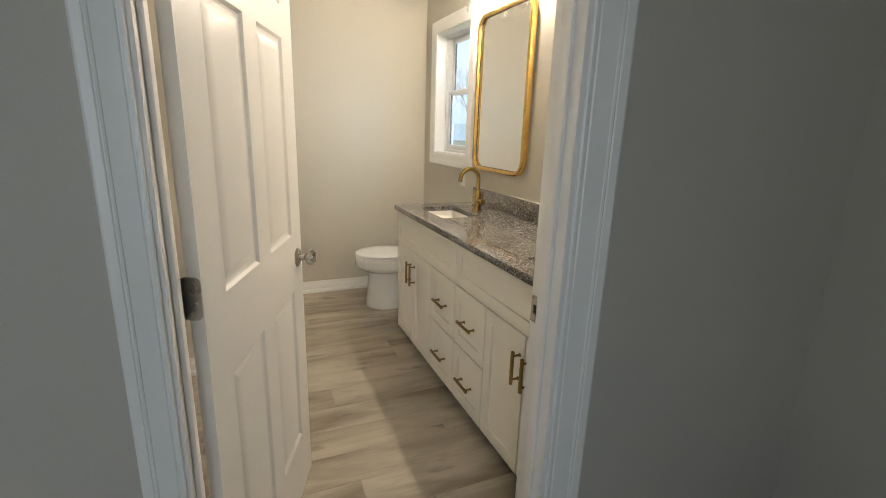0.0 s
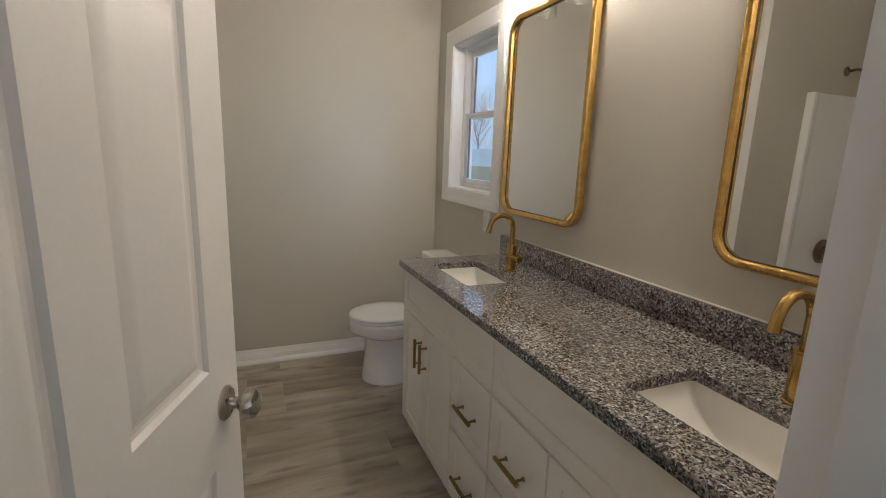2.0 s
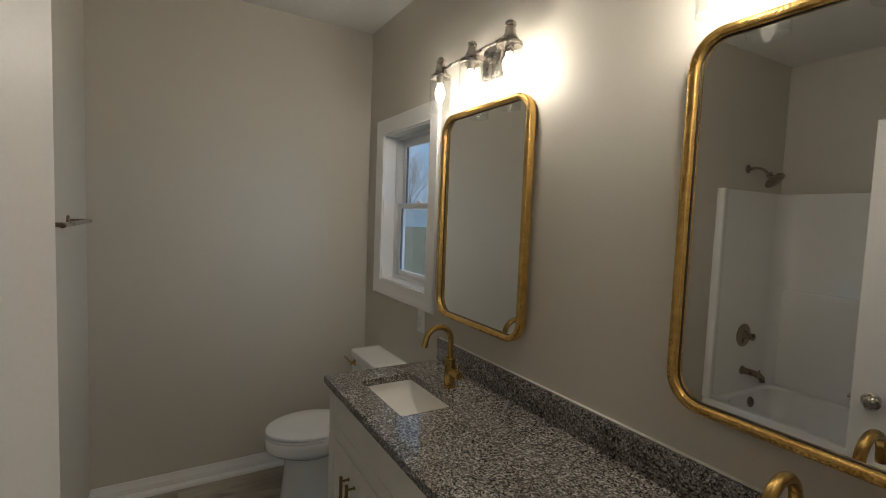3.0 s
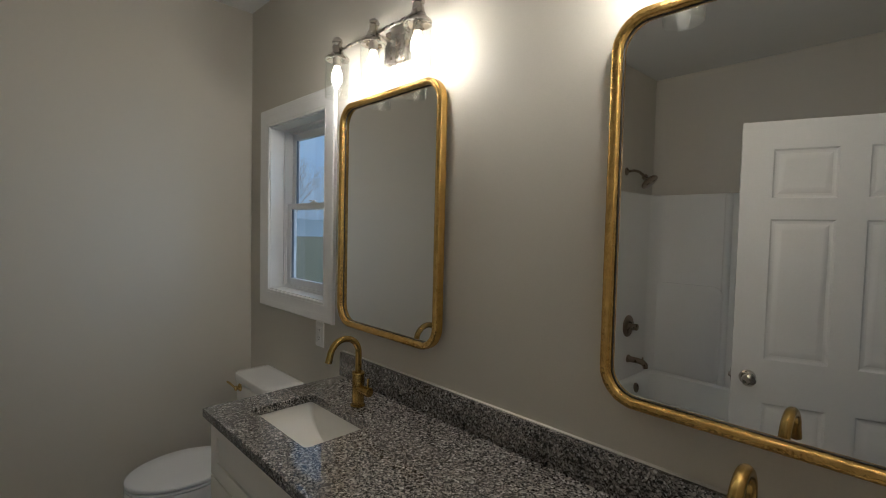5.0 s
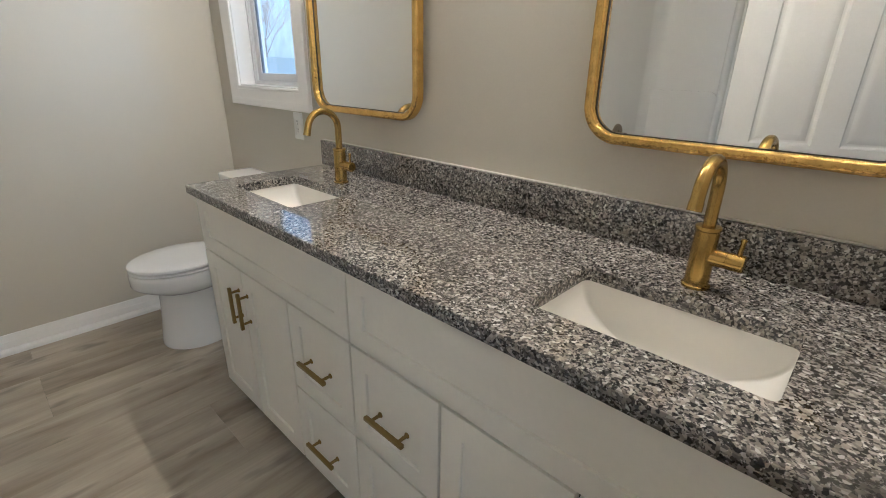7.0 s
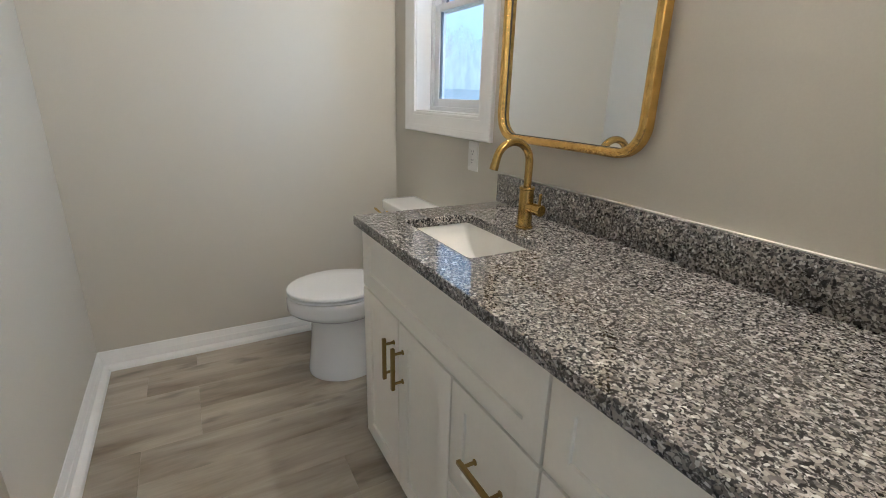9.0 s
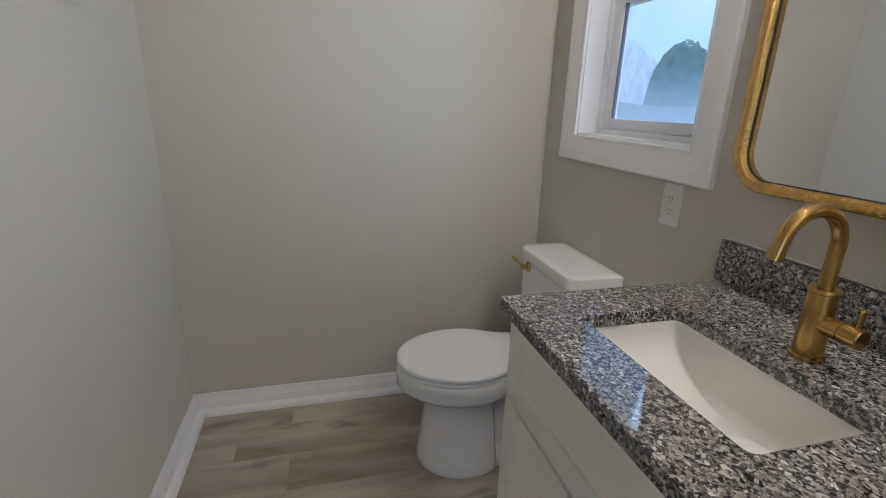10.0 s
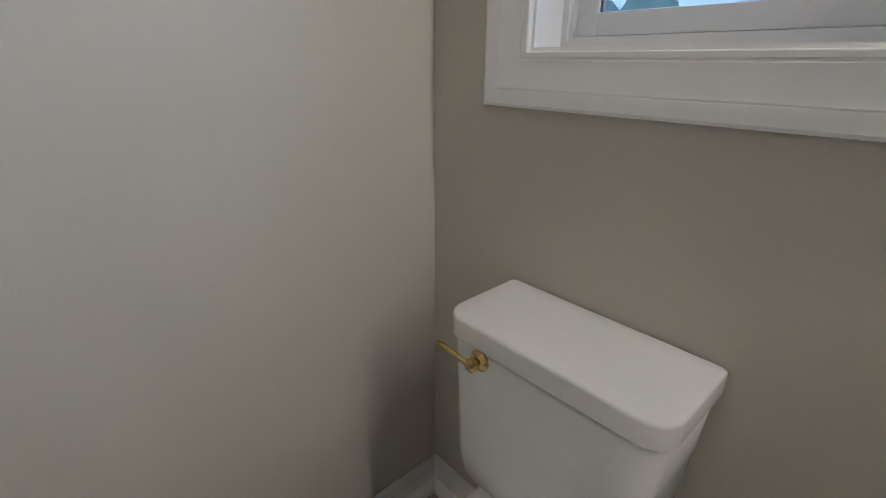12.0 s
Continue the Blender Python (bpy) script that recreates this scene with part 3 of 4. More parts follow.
lower = sash("lower_sash", fy0 + 0.019, fy1 - 0.019, fz0 + 0.019, MEET + 0.018, EAST + 0.088, EAST + 0.114, 0.040, 0.036, 0.030)
sash("upper_sash", fy0 + 0.019, fy1 - 0.019, MEET - 0.015, fz1 - 0.019, EAST + 0.116, EAST + 0.142, 0.036, 0.030, 0.038)
bm = bmesh.new()
yc = (WY0 + WY1) / 2
box(bm, EAST + 0.094, EAST + 0.112, yc - 0.025, yc + 0.025, MEET + 0.0185, MEET + 0.024, 0.002)
lathe(bm, [(0.009, 0.0), (0.009, 0.008), (0.006, 0.010)], pose(EAST + 0.102, yc, MEET + 0.024), 14)
box(bm, EAST + 0.090, EAST + 0.104, yc - 0.004, yc + 0.030, MEET + 0.028, MEET + 0.033, 0.0015)
k = part("sash_lock", bm, PLASTIC, lower)

lamp = new("window_daylight", bpy.data.lights.new("window_daylight", "AREA"))
lamp.data.shape, lamp.data.size, lamp.data.size_y = "RECTANGLE", 7.0, 5.4
lamp.data.energy, lamp.data.color = WINDOW_WATTS, WINDOW_COLOUR
lamp.matrix_world = look((5.2, 3.2, 2.4), (EAST, 3.2, 1.6))
# added lamp for daylight in the hall, at an invented opening behind the camera
hall = new("added_hall_daylight", bpy.data.lights.new("added_hall_daylight", "AREA"))
hall.data.shape, hall.data.size, hall.data.size_y = "RECTANGLE", 0.95, 1.3
hall.data.energy, hall.data.color = HALL_WATTS, (0.76, 0.90, 1.0)
hall.matrix_world = look((-0.65, SOUTH - 0.06, 1.4), (0.1, 0, 1.3))


# ---- vanity cabinet ----
VY0, VY1, FX = 0.890, 2.738, 0.862       # ends and front plane of the fronts
vanity = thing("vanity_cabinet", 1.14, 1.82, 0, "long cream white shaker vanity cabinet with gold pulls", "vanity cabinet")
bm = bmesh.new()
box(bm, FX + 0.021, EAST - 0.002, VY0, VY1, 0.07, 0.72, 0.001)
box(bm, FX + 0.021, FX + 0.05, VY0, VY1, 0.719, TOP - 0.0305, 0.001)
box(bm, FX + 0.05, EAST - 0.002, VY1 - 0.018, VY1, 0.719, TOP - 0.0305, 0.001)
box(bm, FX + 0.05, EAST - 0.002, VY0, VY0 + 0.018, 0.719, TOP - 0.0305, 0.001)
adopt(vanity, part("body", bm, CABINET))
bm = bmesh.new()
box(bm, FX + 0.095, EAST - 0.004, VY0, VY1 - 0.004, 0.0, 0.071)
adopt(vanity, part("toe_kick", bm, CABINET))
# near-black sheet added behind the fronts to paint the shade in their gaps
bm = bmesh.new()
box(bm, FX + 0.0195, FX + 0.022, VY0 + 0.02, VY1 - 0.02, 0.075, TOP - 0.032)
adopt(vanity, part("gap_shade_sheet", bm, GAP_SHADE))


def shaker(name, y0, y1, z0, z1, rail=0.057):
    """A shaker front: a flat frame round a sunk flat panel."""
    bm = bmesh.new()
    steps = ((0.0, 0.019), (0.0, 0.0014), (0.0004, 0.0004), (0.0014, 0.0), (rail - 0.0012, 0.0), (rail - 0.0003, 0.0004), (rail, 0.0014), (rail + 0.0004, 0.0075))
    loft(bm, [[(FX + d, y0 + o, z0 + o), (FX + d, y1 - o, z0 + o), (FX + d, y1 - o, z1 - o), (FX + d, y0 + o, z1 - o)] for o, d in steps])
    return part(name, bm, CABINET)


def pull(cy, cz, upright):
    """A bar pull on two round posts."""
    bm = bmesh.new()
    h, s, x = 0.0675, 0.048, FX - 0.032
    if upright:
        box(bm, x - 0.0055, x + 0.0055, cy - 0.0055, cy + 0.0055, cz - h, cz + h, 0.0015)
    else:
        box(bm, x - 0.0055, x + 0.0055, cy - h, cy + h, cz - 0.0055, cz + 0.0055, 0.0015)
    for k in (-s, s):
        lathe(bm, [(0.0075, 0.0), (0.0075, 0.002), (0.0045, 0.005), (0.004, 0.028)], pose(FX + 0.0002, cy + (0 if upright else k), cz + (k if upright else 0), 0, -90, 0), 14)
    return part("handle", bm, PULL)


G = 0.0038
Y = [0.893, 1.2035, 1.511, 1.822, 2.133, 2.4405, 2.736]
Z0, ZM, ZT = 0.066, 0.357, 0.651
for y0, y1, hy in ((Y[0], Y[1], Y[1] - 0.033), (Y[1], Y[2], Y[1] + 0.031), (Y[4], Y[5], Y[5] - 0.033), (Y[5], Y[6], Y[5] + 0.031)):
    dr = shaker("cabinet_door", y0 + G, y1 - G, Z0, ZT - G)
    hd = pull(hy, 0.517, True)
    adopt(vanity, dr)
    hd.parent = dr
for y0, y1 in ((Y[2], Y[3]), (Y[3], Y[4])):
    for z0, z1, hz in ((Z0, ZM - G, 0.205), (ZM + G, ZT - G, 0.500)):
        dr = shaker("drawer_front", y0 + G, y1 - G, z0, z1, 0.055)
        adopt(vanity, dr)
        pull((y0 + y1) / 2 - 0.006, hz, False).parent = dr
for y0, y1 in ((Y[0], Y[3]), (Y[3], Y[6])):
    adopt(vanity, shaker("false_drawer_front", y0 + G, y1 - G, ZT + G, TOP - 0.033, 0.055))

# ---- countertop with two sink openings ----
SINKS = [(1.0785, 2.430), (1.0785, 1.198)]
SHX, SHY = 0.1165, 0.194
CX0, CX1, CY0, CY1 = 0.840, EAST - 0.001, ROOM + 0.002, 2.750


def counter():
    bm = bmesh.new()
    zb, ch = TOP - 0.030, 0.004
    xs = [CX0, SINKS[0][0] - SHX - 0.02, SINKS[0][0] + SHX + 0.02, CX1]
    ys = [CY0, SINKS[1][1] - SHY - 0.02, SINKS[1][1] + SHY + 0.02, SINKS[0][1] - SHY - 0.02, SINKS[0][1] + SHY + 0.02, CY1]
    for z in (TOP, zb):
        e = 0.0 if z == zb else ch
        px, py = [xs[0] + e] + xs[1:], ys[:-1] + [ys[-1] - e]
        for i in range(3):
            for k in range(5):
                if i == 1 and k in (1, 3):
                    continue
                bm.faces.new([bm.verts.new(p) for p in ((px[i], py[k], z), (px[i + 1], py[k], z), (px[i + 1], py[k + 1], z), (px[i], py[k + 1], z))])
    # eased front and far edges
    rail = [[(CX0 + ch, CY0, TOP), (CX0 + ch, CY1 - ch, TOP), (CX1, CY1 - ch, TOP)], [(CX0 + 0.0012, CY0, TOP - 0.0012), (CX0 + 0.0012, CY1 - 0.0012, TOP - 0.0012), (CX1, CY1 - 0.0012, TOP - 0.0012)], [(CX0, CY0, TOP - ch), (CX0, CY1, TOP - ch), (CX1, CY1, TOP - ch)], [(CX0, CY0, zb), (CX0, CY1, zb), (CX1, CY1, zb)]]
    loft(bm, rail, cap=False, closed=False)
    bm.faces.new([bm.verts.new(p) for p in ((CX0, CY0, zb), (CX1, CY0, zb), (CX1, CY0, TOP), (CX0 + ch, CY0, TOP))])
    bm.faces.new([bm.verts.new(p) for p in ((CX1, CY0, zb), (CX1, CY1, zb), (CX1, CY1, TOP), (CX1, CY0, TOP))])
    for (sx, sy) in SINKS:
        outer, inner = [], []
        for x, y, nx, ny in round_rect(sx, sy, SHX, SHY, 0.016, 5):
            inner.append((x, y))
        hx, hy = SHX + 0.02, SHY + 0.02
        for x, y in inner:
            u, v = (x - sx) / SHX, (y - sy) / SHY
            s = 1 / max(abs(u), abs(v))
            outer.append((sx + u * s * hx, sy + v * s * hy))
        for z in (TOP, zb):
            grow = 0.002 if z == TOP else 0.0
            rim = [(sx + (x - sx) * (1 + grow / SHX), sy + (y - sy) * (1 + grow / SHY), z) for x, y in inner]
            loft(bm, [[(x, y, z) for x, y in outer], rim], cap=False)
        loft(bm, [[(sx + (x - sx) * (1 + 0.002 / SHX), sy + (y - sy) * (1 + 0.002 / SHY), TOP) for x, y in inner], [(x, y, TOP - 0.002) for x, y in inner], [(x, y, zb) for x, y in inner]], cap=False)
    bmesh.ops.remove_doubles(bm, verts=bm.verts, dist=0.0004)
    return tagged(part("countertop", bm, GRANITE), "polished speckled grey granite countertop on the vanity", "countertop")


counter()
bm = bmesh.new()
box(bm, EAST - 0.0225, EAST - 0.0015, CY0 + 0.001, CY1, TOP + 0.0006, TOP + 0.104, 0.002)
tagged(part("backsplash", bm, GRANITE), "polished speckled granite backsplash against the wall", "backsplash")
bm = bmesh.new()
box(bm, EAST - 0.012, EAST - 0.0005, CY0 + 0.001, CY1 - 0.002, TOP + 0.1045, TOP + 0.1075, 0.001)
tagged(part("caulk_line", bm, CAULK), "white caulk line along the backsplash top", "caulk", kind="structure")


def basin():
    s = thing("sink", SINKS[0][0], SINKS[0][1], TOP - 0.03, "white rectangular undermount ceramic sink in the granite", "sink", "two sinks")
    bm = bmesh.new()
    arch = [radians(a) for a in (8, 16, 24, 32, 40, 48, 56, 64, 72, 79)]
    loft(bm, [rr_ring(0, 0, SHX + 0.022, SHY + 0.022, 0.03, -0.0006), rr_ring(0, 0, SHX + 0.006, SHY + 0.006, 0.022, -0.0006), rr_ring(0, 0, SHX + 0.004, SHY + 0.003, 0.018, -0.008)]
         + [rr_ring(0, 0, SHX + 0.003 - 0.022 * math.sin(a) ** 2, 0.004 + (SHY - 0.001) * math.cos(a), 0.016 - 0.010 * math.sin(a), -0.008 - 0.112 * math.sin(a)) for a in arch]
         + [rr_ring(0.004, 0, 0.060, 0.034, 0.03, -0.1225), rr_ring(0.006, 0, 0.030, 0.030, 0.0295, -0.125), rr_ring(0.006, 0, 0.022, 0.022, 0.0215, -0.1255),
            rr_ring(0.006, 0, 0.022, 0.022, 0.0215, -0.138), rr_ring(0.004, 0, SHX - 0.01, SHY - 0.05, 0.035, -0.135), rr_ring(0, 0, SHX + 0.008, SHY - 0.01, 0.034, -0.115), rr_ring(0, 0, SHX + 0.012, SHY + 0.010, 0.03, -0.03), rr_ring(0, 0, SHX + 0.022, SHY + 0.022, 0.03, -0.012)], cap=False)
    bmesh.ops.remove_doubles(bm, verts=bm.verts, dist=0.0002)
    part("bowl", bm, SINK, s, angle=40)
    bm = bmesh.new()
    lathe(bm, [(0.0225, -0.126), (0.0225, -0.1225), (0.019, -0.1225), (0.017, -0.125), (0.016, -0.1215), (0.010, -0.1185), (0.002, -0.118)], pose(0.006, 0, 0), 24)
    part("drain", bm, BRASS, s, "gold pop-up drain")
    return s


s = basin()
copy_thing(s, pose(SINKS[1][0], SINKS[1][1], TOP - 0.03))


def faucet():
    f = thing("faucet", 1.262, 2.408, TOP, "brushed gold gooseneck faucet with side lever on the granite", "faucet", "two faucets")
    bm = bmesh.new()
    lathe(bm, [(0.0265, 0.0005), (0.0265, 0.005), (0.025, 0.0065), (0.0225, 0.0075)], seg=32)
    part("base_ring", bm, BRASS, f)
    bm = bmesh.new()
    lathe(bm, [(0.0225, 0.007), (0.0215, 0.113), (0.0212, 0.116), (0.0232, 0.118), (0.0232, 0.123), (0.022, 0.125), (0.0125, 0.1255)], seg=32)
    part("body", bm, BRASS, f)
    bm = bmesh.new()
    R, top = 0.059, 0.196
    pts = [(0, 0, 0.124), (0, 0, 0.16)] + [(-R + R * math.cos(radians(a)), 0, top + R * math.sin(radians(a))) for a in range(0, 171, 10)]
    end = Vector(pts[-1])
    way = (end - Vector(pts[-2])).normalized()
    tube(bm, pts + [tuple(end + way * 0.012)], 0.0115, 20, cap=False)
    tube(bm, [tuple(end + way * q) for q in (0.0119, 0.012, 0.028, 0.0285)], [0.0115, 0.0123, 0.0123, 0.009], 20)
    part("spout", bm, BRASS, f)
    bm = bmesh.new()
    m = pose(0, -0.012, 0.066, 90, 0, 0)
    lathe(bm, [(0.0165, 0.0), (0.0165, 0.030), (0.0155, 0.0305), (0.0155, 0.0325), (0.0168, 0.033), (0.0168, 0.058), (0.0150, 0.060), (0.004, 0.0605)], m, 28)
    h = part("handle", bm, BRASS, f)
    bm = bmesh.new()
    tube(bm, [(0, -0.060, 0.078), (0, -0.0615, 0.105), (0, -0.062, 0.112), (0, -0.0621, 0.114)], [0.0042, 0.0046, 0.0056, 0.003], 12)
    part("lever_pin", bm, BRASS, h)
    return f


f = faucet()
copy_thing(f, pose(1.262, 1.195, TOP))


# ---- mirrors ----
def mirror():
    w, z0, z1, r = 0.642, 1.117, 2.060, 0.090
    mi = thing("mirror", EAST, 2.455, z0, "tall wall mirror in a hammered gold rounded frame", "mirror", "two mirrors")
    hy, hz = w / 2, (z1 - z0) / 2
    prof = [(-0.024, -0.002), (-0.024, -0.0265), (-0.0222, -0.0305), (-0.018, -0.0328), (-0.012, -0.0335), (-0.006, -0.0326), (-0.0018, -0.0302), (0.0, -0.0260), (0.0, -0.002)]
    path = []
    base = round_rect(0, hz, hy, hz, r, 14)
    for i, p in enumerate(base):
        path.append(p)
        q = base[(i + 1) % len(base)]
        gap = math.hypot(q[0] - p[0], q[1] - p[1])
        n = int(gap / 0.006)
        for k in range(1, n):
            t = k / n
            path.append((p[0] + (q[0] - p[0]) * t, p[1] + (q[1] - p[1]) * t, p[2], p[3]))
    bm = bmesh.new()
    rows = []
    for y, z, ny, nz in path:
        row = []
        for j, (o, x) in enumerate(prof):
            amp = 0.0006 if 1 < j < len(prof) - 1 else 0.0
            k = amp * noise.noise(Vector((y * 75, z * 75, j * 0.8)))
            row.append(bm.verts.new((x - k, y + ny * (o + k), z + nz * (o + k))))
        rows.append(row)
    n = len(prof)
    for a, b in zip(rows, rows[1:] + rows[:1]):
        for i in range(n):
            j = (i + 1) % n
            bm.faces.new((a[i], a[j], b[j], b[i]))
    part("frame", bm, GOLD, mi, angle=60)
    bm = bmesh.new()
    pts = [(y, z) for y, z, _, _ in round_rect(0, hz, hy - 0.022, hz - 0.022, r - 0.022, 14)]
    loft(bm, [[(-0.0125, y, z) for y, z in pts], [(-0.009, y, z) for y, z in pts]])
    part("mirror_glass", bm, MIRROR, mi, "clear silvered glass")
    # dark ring added to paint the reflected line between frame and glass
    bm = bmesh.new()
    a = [(y, z) for y, z, _, _ in round_rect(0, hz, hy - 0.0235, hz - 0.0235, r - 0.0235, 14)]
    b = [(y, z) for y, z, _, _ in round_rect(0, hz, hy - 0.0260, hz - 0.0260, r - 0.0260, 14)]
    loft(bm, [[(-0.0150, *p) for p in a], [(-0.0150, *p) for p in b], [(-0.0127, *p) for p in b]], cap=False)
    part("lip_reflection_ring", bm, DARK, mi, "dark ring painted as the frame's inner reflection")
    return mi


mi = mirror()
copy_thing(mi, pose(EAST - 0.0070, 1.2265, 1.123, 0, 0, -1.2))
mi.matrix_basis = pose(EAST - 0.0070, 2.4420, 1.118, 0, 0, -1.2)


# ---- three-light sconces ----
def sconce():
    s = thing("vanity_light", EAST, 2.400, 2.223, "three-light satin nickel vanity light with clear glass shades", "wall light", "two vanity lights")
    bm = bmesh.new()
    box(bm, -0.022, 0.0, -0.06, 0.06, -0.062, 0.062, 0.004)
    part("backplate", bm, NICKEL, s)
    bm = bmesh.new()
    lathe(bm, [(0.016, 0.0), (0.016, 0.006), (0.007, 0.009), (0.007, 0.098)], pose(-0.022, 0, 0.012, 0, -90, 0), 16)
    tube(bm, [(-0.12, -0.24, 0.012), (-0.12, 0.24, 0.012)], 0.0065, 14)
    part("bar", bm, NICKEL, s)
    for y in (-0.24, 0.0, 0.24):
        m = pose(-0.12, y, 0)
        bm = bmesh.new()
        lathe(bm, [(0.004, 0.064), (0.012, 0.063), (0.019, 0.056), (0.021, 0.049), (0.021, 0.044), (0.017, 0.042), (0.0175, 0.036), (0.021, 0.020), (0.027, 0.004), (0.033, -0.006), (0.044, -0.012), (0.047, -0.016), (0.047, -0.024), (0.043, -0.024), (0.03, -0.016), (0.017, -0.016), (0.017, -0.048), (0.012, -0.049)], m, 28)
        cap = part("cap", bm, NICKEL, s)
        bm = bmesh.new()
        lathe(bm, [(0.0465, -0.022), (0.0465, -0.168), (0.0455, -0.1705), (0.0440, -0.168), (0.0440, -0.022)], m, 32, cap=False)
        g = part("glass_shade", bm, GLASS, s, "clear glass cylinder shade")
        g.visible_shadow = False
        bm = bmesh.new()
        lathe(bm, [(0.011, -0.046), (0.012, -0.056), (0.018, -0.068), (0.0225, -0.084), (0.022, -0.098), (0.015, -0.116), (0.007, -0.130), (0.002, -0.136)], m, 20)
        b = part("bulb", bm, BULB, s, "lit clear candle bulb")
        b.visible_shadow = False
    return s


s = sconce()
copy_thing(s, pose(EAST, 1.190, 2.223))
for y0 in (2.400, 1.190):
    for dy in (-0.24, 0.0, 0.24):
        lp = new("bulb_light", bpy.data.lights.new("bulb_light", "POINT"))
        lp.data.energy, lp.data.color, lp.data.shadow_soft_size = BULB_WATTS, BULB_COLOUR, 0.022
        lp.location = (EAST - 0.12, y0 + dy, 2.223 - 0.090)


# ---- toilet ----
TY = 3.302


def egg(xf, xb, hw, z, back=None, n=40, mid=None, power=2.0, tail=0.0):
    """An egg-shaped ring: round front at xf, straight back at xb with half width back; tail draws the sides in, the sooner the higher it is."""
    mid = xf + 0.25 if mid is None else mid
    side = []
    for i in range(n + 1):
        t = i / n
        if t < 0.62:
            a = t / 0.62 * math.pi / 2
            side.append((mid - (mid - xf) * math.cos(a) ** (2 / power), hw * math.sin(a) ** (2 / power)))
        else:
            u = (t - 0.62) / 0.38
            if tail:
                side.append((mid + (xb - mid) * u, back + (hw - back) * (0.5 + 0.5 * math.cos(math.pi * min(1.0, u * tail) ** 1.15))))
                continue
            side.append((mid + (xb - mid) * u, hw + ((back if back is not None else hw) - hw) * (1 - math.sqrt(max(0.0, 1 - u * u * 0.97)) / 1.0) / (1 - math.sqrt(0.03))))
    return [(x, TY - h, z) for x, h in side] + [(x, TY + h, z) for x, h in side[::-1][:-1]]


def tank_ring(cx, hx, hy, r, z):
    pts = []
    for qx, qy, a0 in ((1, 1, 0), (-1, 1, 90), (-1, -1, 180), (1, -1, 270)):
        q = r if qx < 0 else 0.010
        for k in range(9):
            a = radians(a0 + 90 * k / 8)
            pts.append((cx + qx * (hx - q) + q * math.cos(a), TY + qy * (hy - q) + q * math.sin(a), z))
    return pts


def toilet():
    t = thing("toilet", 1.0, TY, 0, "white two-piece toilet with closed lid beside the vanity", "toilet")
    bm = bmesh.new()
    rings = [(0.815, 1.24, 0.085, 0.262, 0.080), (0.795, 1.26, 0.116, 0.279, 0.088), (0.766, 1.28, 0.143, 0.294, 0.098), (0.735, 1.30, 0.162, 0.309, 0.106), (0.714, 1.33, 0.173, 0.322, 0.112), (0.704, 1.35, 0.179, 0.331, 0.117), (0.700, 1.36, 0.1815, 0.338, 0.120), (0.700, 1.38, 0.1825, 0.375, 0.125), (0.7005, 1.385, 0.182, 0.387, 0.125), (0.705, 1.385, 0.179, 0.395, 0.124), (0.716, 1.38, 0.170, 0.3985, 0.118)]
    loft(bm, [egg(a, b, w, z, k * 0.9, mid=0.95, tail=1.75) for a, b, w, z, k in rings])
    adopt(t, part("bowl", bm, PORCELAIN, angle=40))
    bm = bmesh.new()
    column = [(0.779, 1.06, 0.147, 0.0), (0.777, 1.06, 0.148, 0.010), (0.7785, 1.06, 0.1465, 0.022), (0.783, 1.055, 0.140, 0.06), (0.792, 1.05, 0.130, 0.13), (0.799, 1.045, 0.122, 0.20), (0.802, 1.04, 0.118, 0.25), (0.803, 1.04, 0.116, 0.30)]
    loft(bm, [egg(a, b, w, z, w * 0.72, mid=0.945) for a, b, w, z in column])
    adopt(t, part("pedestal", bm, PORCELAIN, angle=40))
    bm = bmesh.new()
    trap = [(1.18, 0.135, 0.112, 0.03, 0.0), (1.18, 0.135, 0.112, 0.03, 0.030), (1.18, 0.132, 0.100, 0.03, 0.042), (1.18, 0.130, 0.074, 0.03, 0.060), (1.18, 0.128, 0.066, 0.03, 0.12), (1.18, 0.128, 0.070, 0.03, 0.20), (1.18, 0.125, 0.084, 0.03, 0.29)]
    loft(bm, [rr_ring(x, TY, hx, hy, r, z) for x, hx, hy, r, z in trap])
    adopt(t, part("trapway", bm, PORCELAIN, angle=40))
    bm = bmesh.new()
    loft(bm, [egg(a, b, w, z, k, mid=0.94, tail=1.0) for a, b, w, z, k in ((0.707, 1.144, 0.177, 0.4005, 0.105), (0.703, 1.148, 0.181, 0.403, 0.108), (0.704, 1.148, 0.180, 0.409, 0.107), (0.714, 1.143, 0.170, 0.4125, 0.100))])
    adopt(t, part("seat", bm, SEAT, angle=40))
    bm = bmesh.new()
    loft(bm, [egg(a, b, w, z, k, mid=0.94, tail=1.0) for a, b, w, z, k in ((0.716, 1.152, 0.169, 0.4155, 0.100), (0.707, 1.158, 0.177, 0.4165, 0.107), (0.7025, 1.168, 0.181, 0.419, 0.111), (0.702, 1.168, 0.1815, 0.427, 0.111), (0.7045, 1.160, 0.179, 0.431, 0.109), (0.712, 1.154, 0.172, 0.4335, 0.103), (0.80, 1.10, 0.10, 0.4355, 0.06))])
    adopt(t, part("lid", bm, SEAT, angle=40))
    for y in (TY - 0.075, TY + 0.075):
        bm = bmesh.new()
        lathe(bm, [(0.013, 0.396), (0.013, 0.412), (0.011, 0.420), (0.004, 0.4225)], pose(1.172, y, 0), 18)
        adopt(t, part("hinge_cap", bm, SEAT))
    bm = bmesh.new()
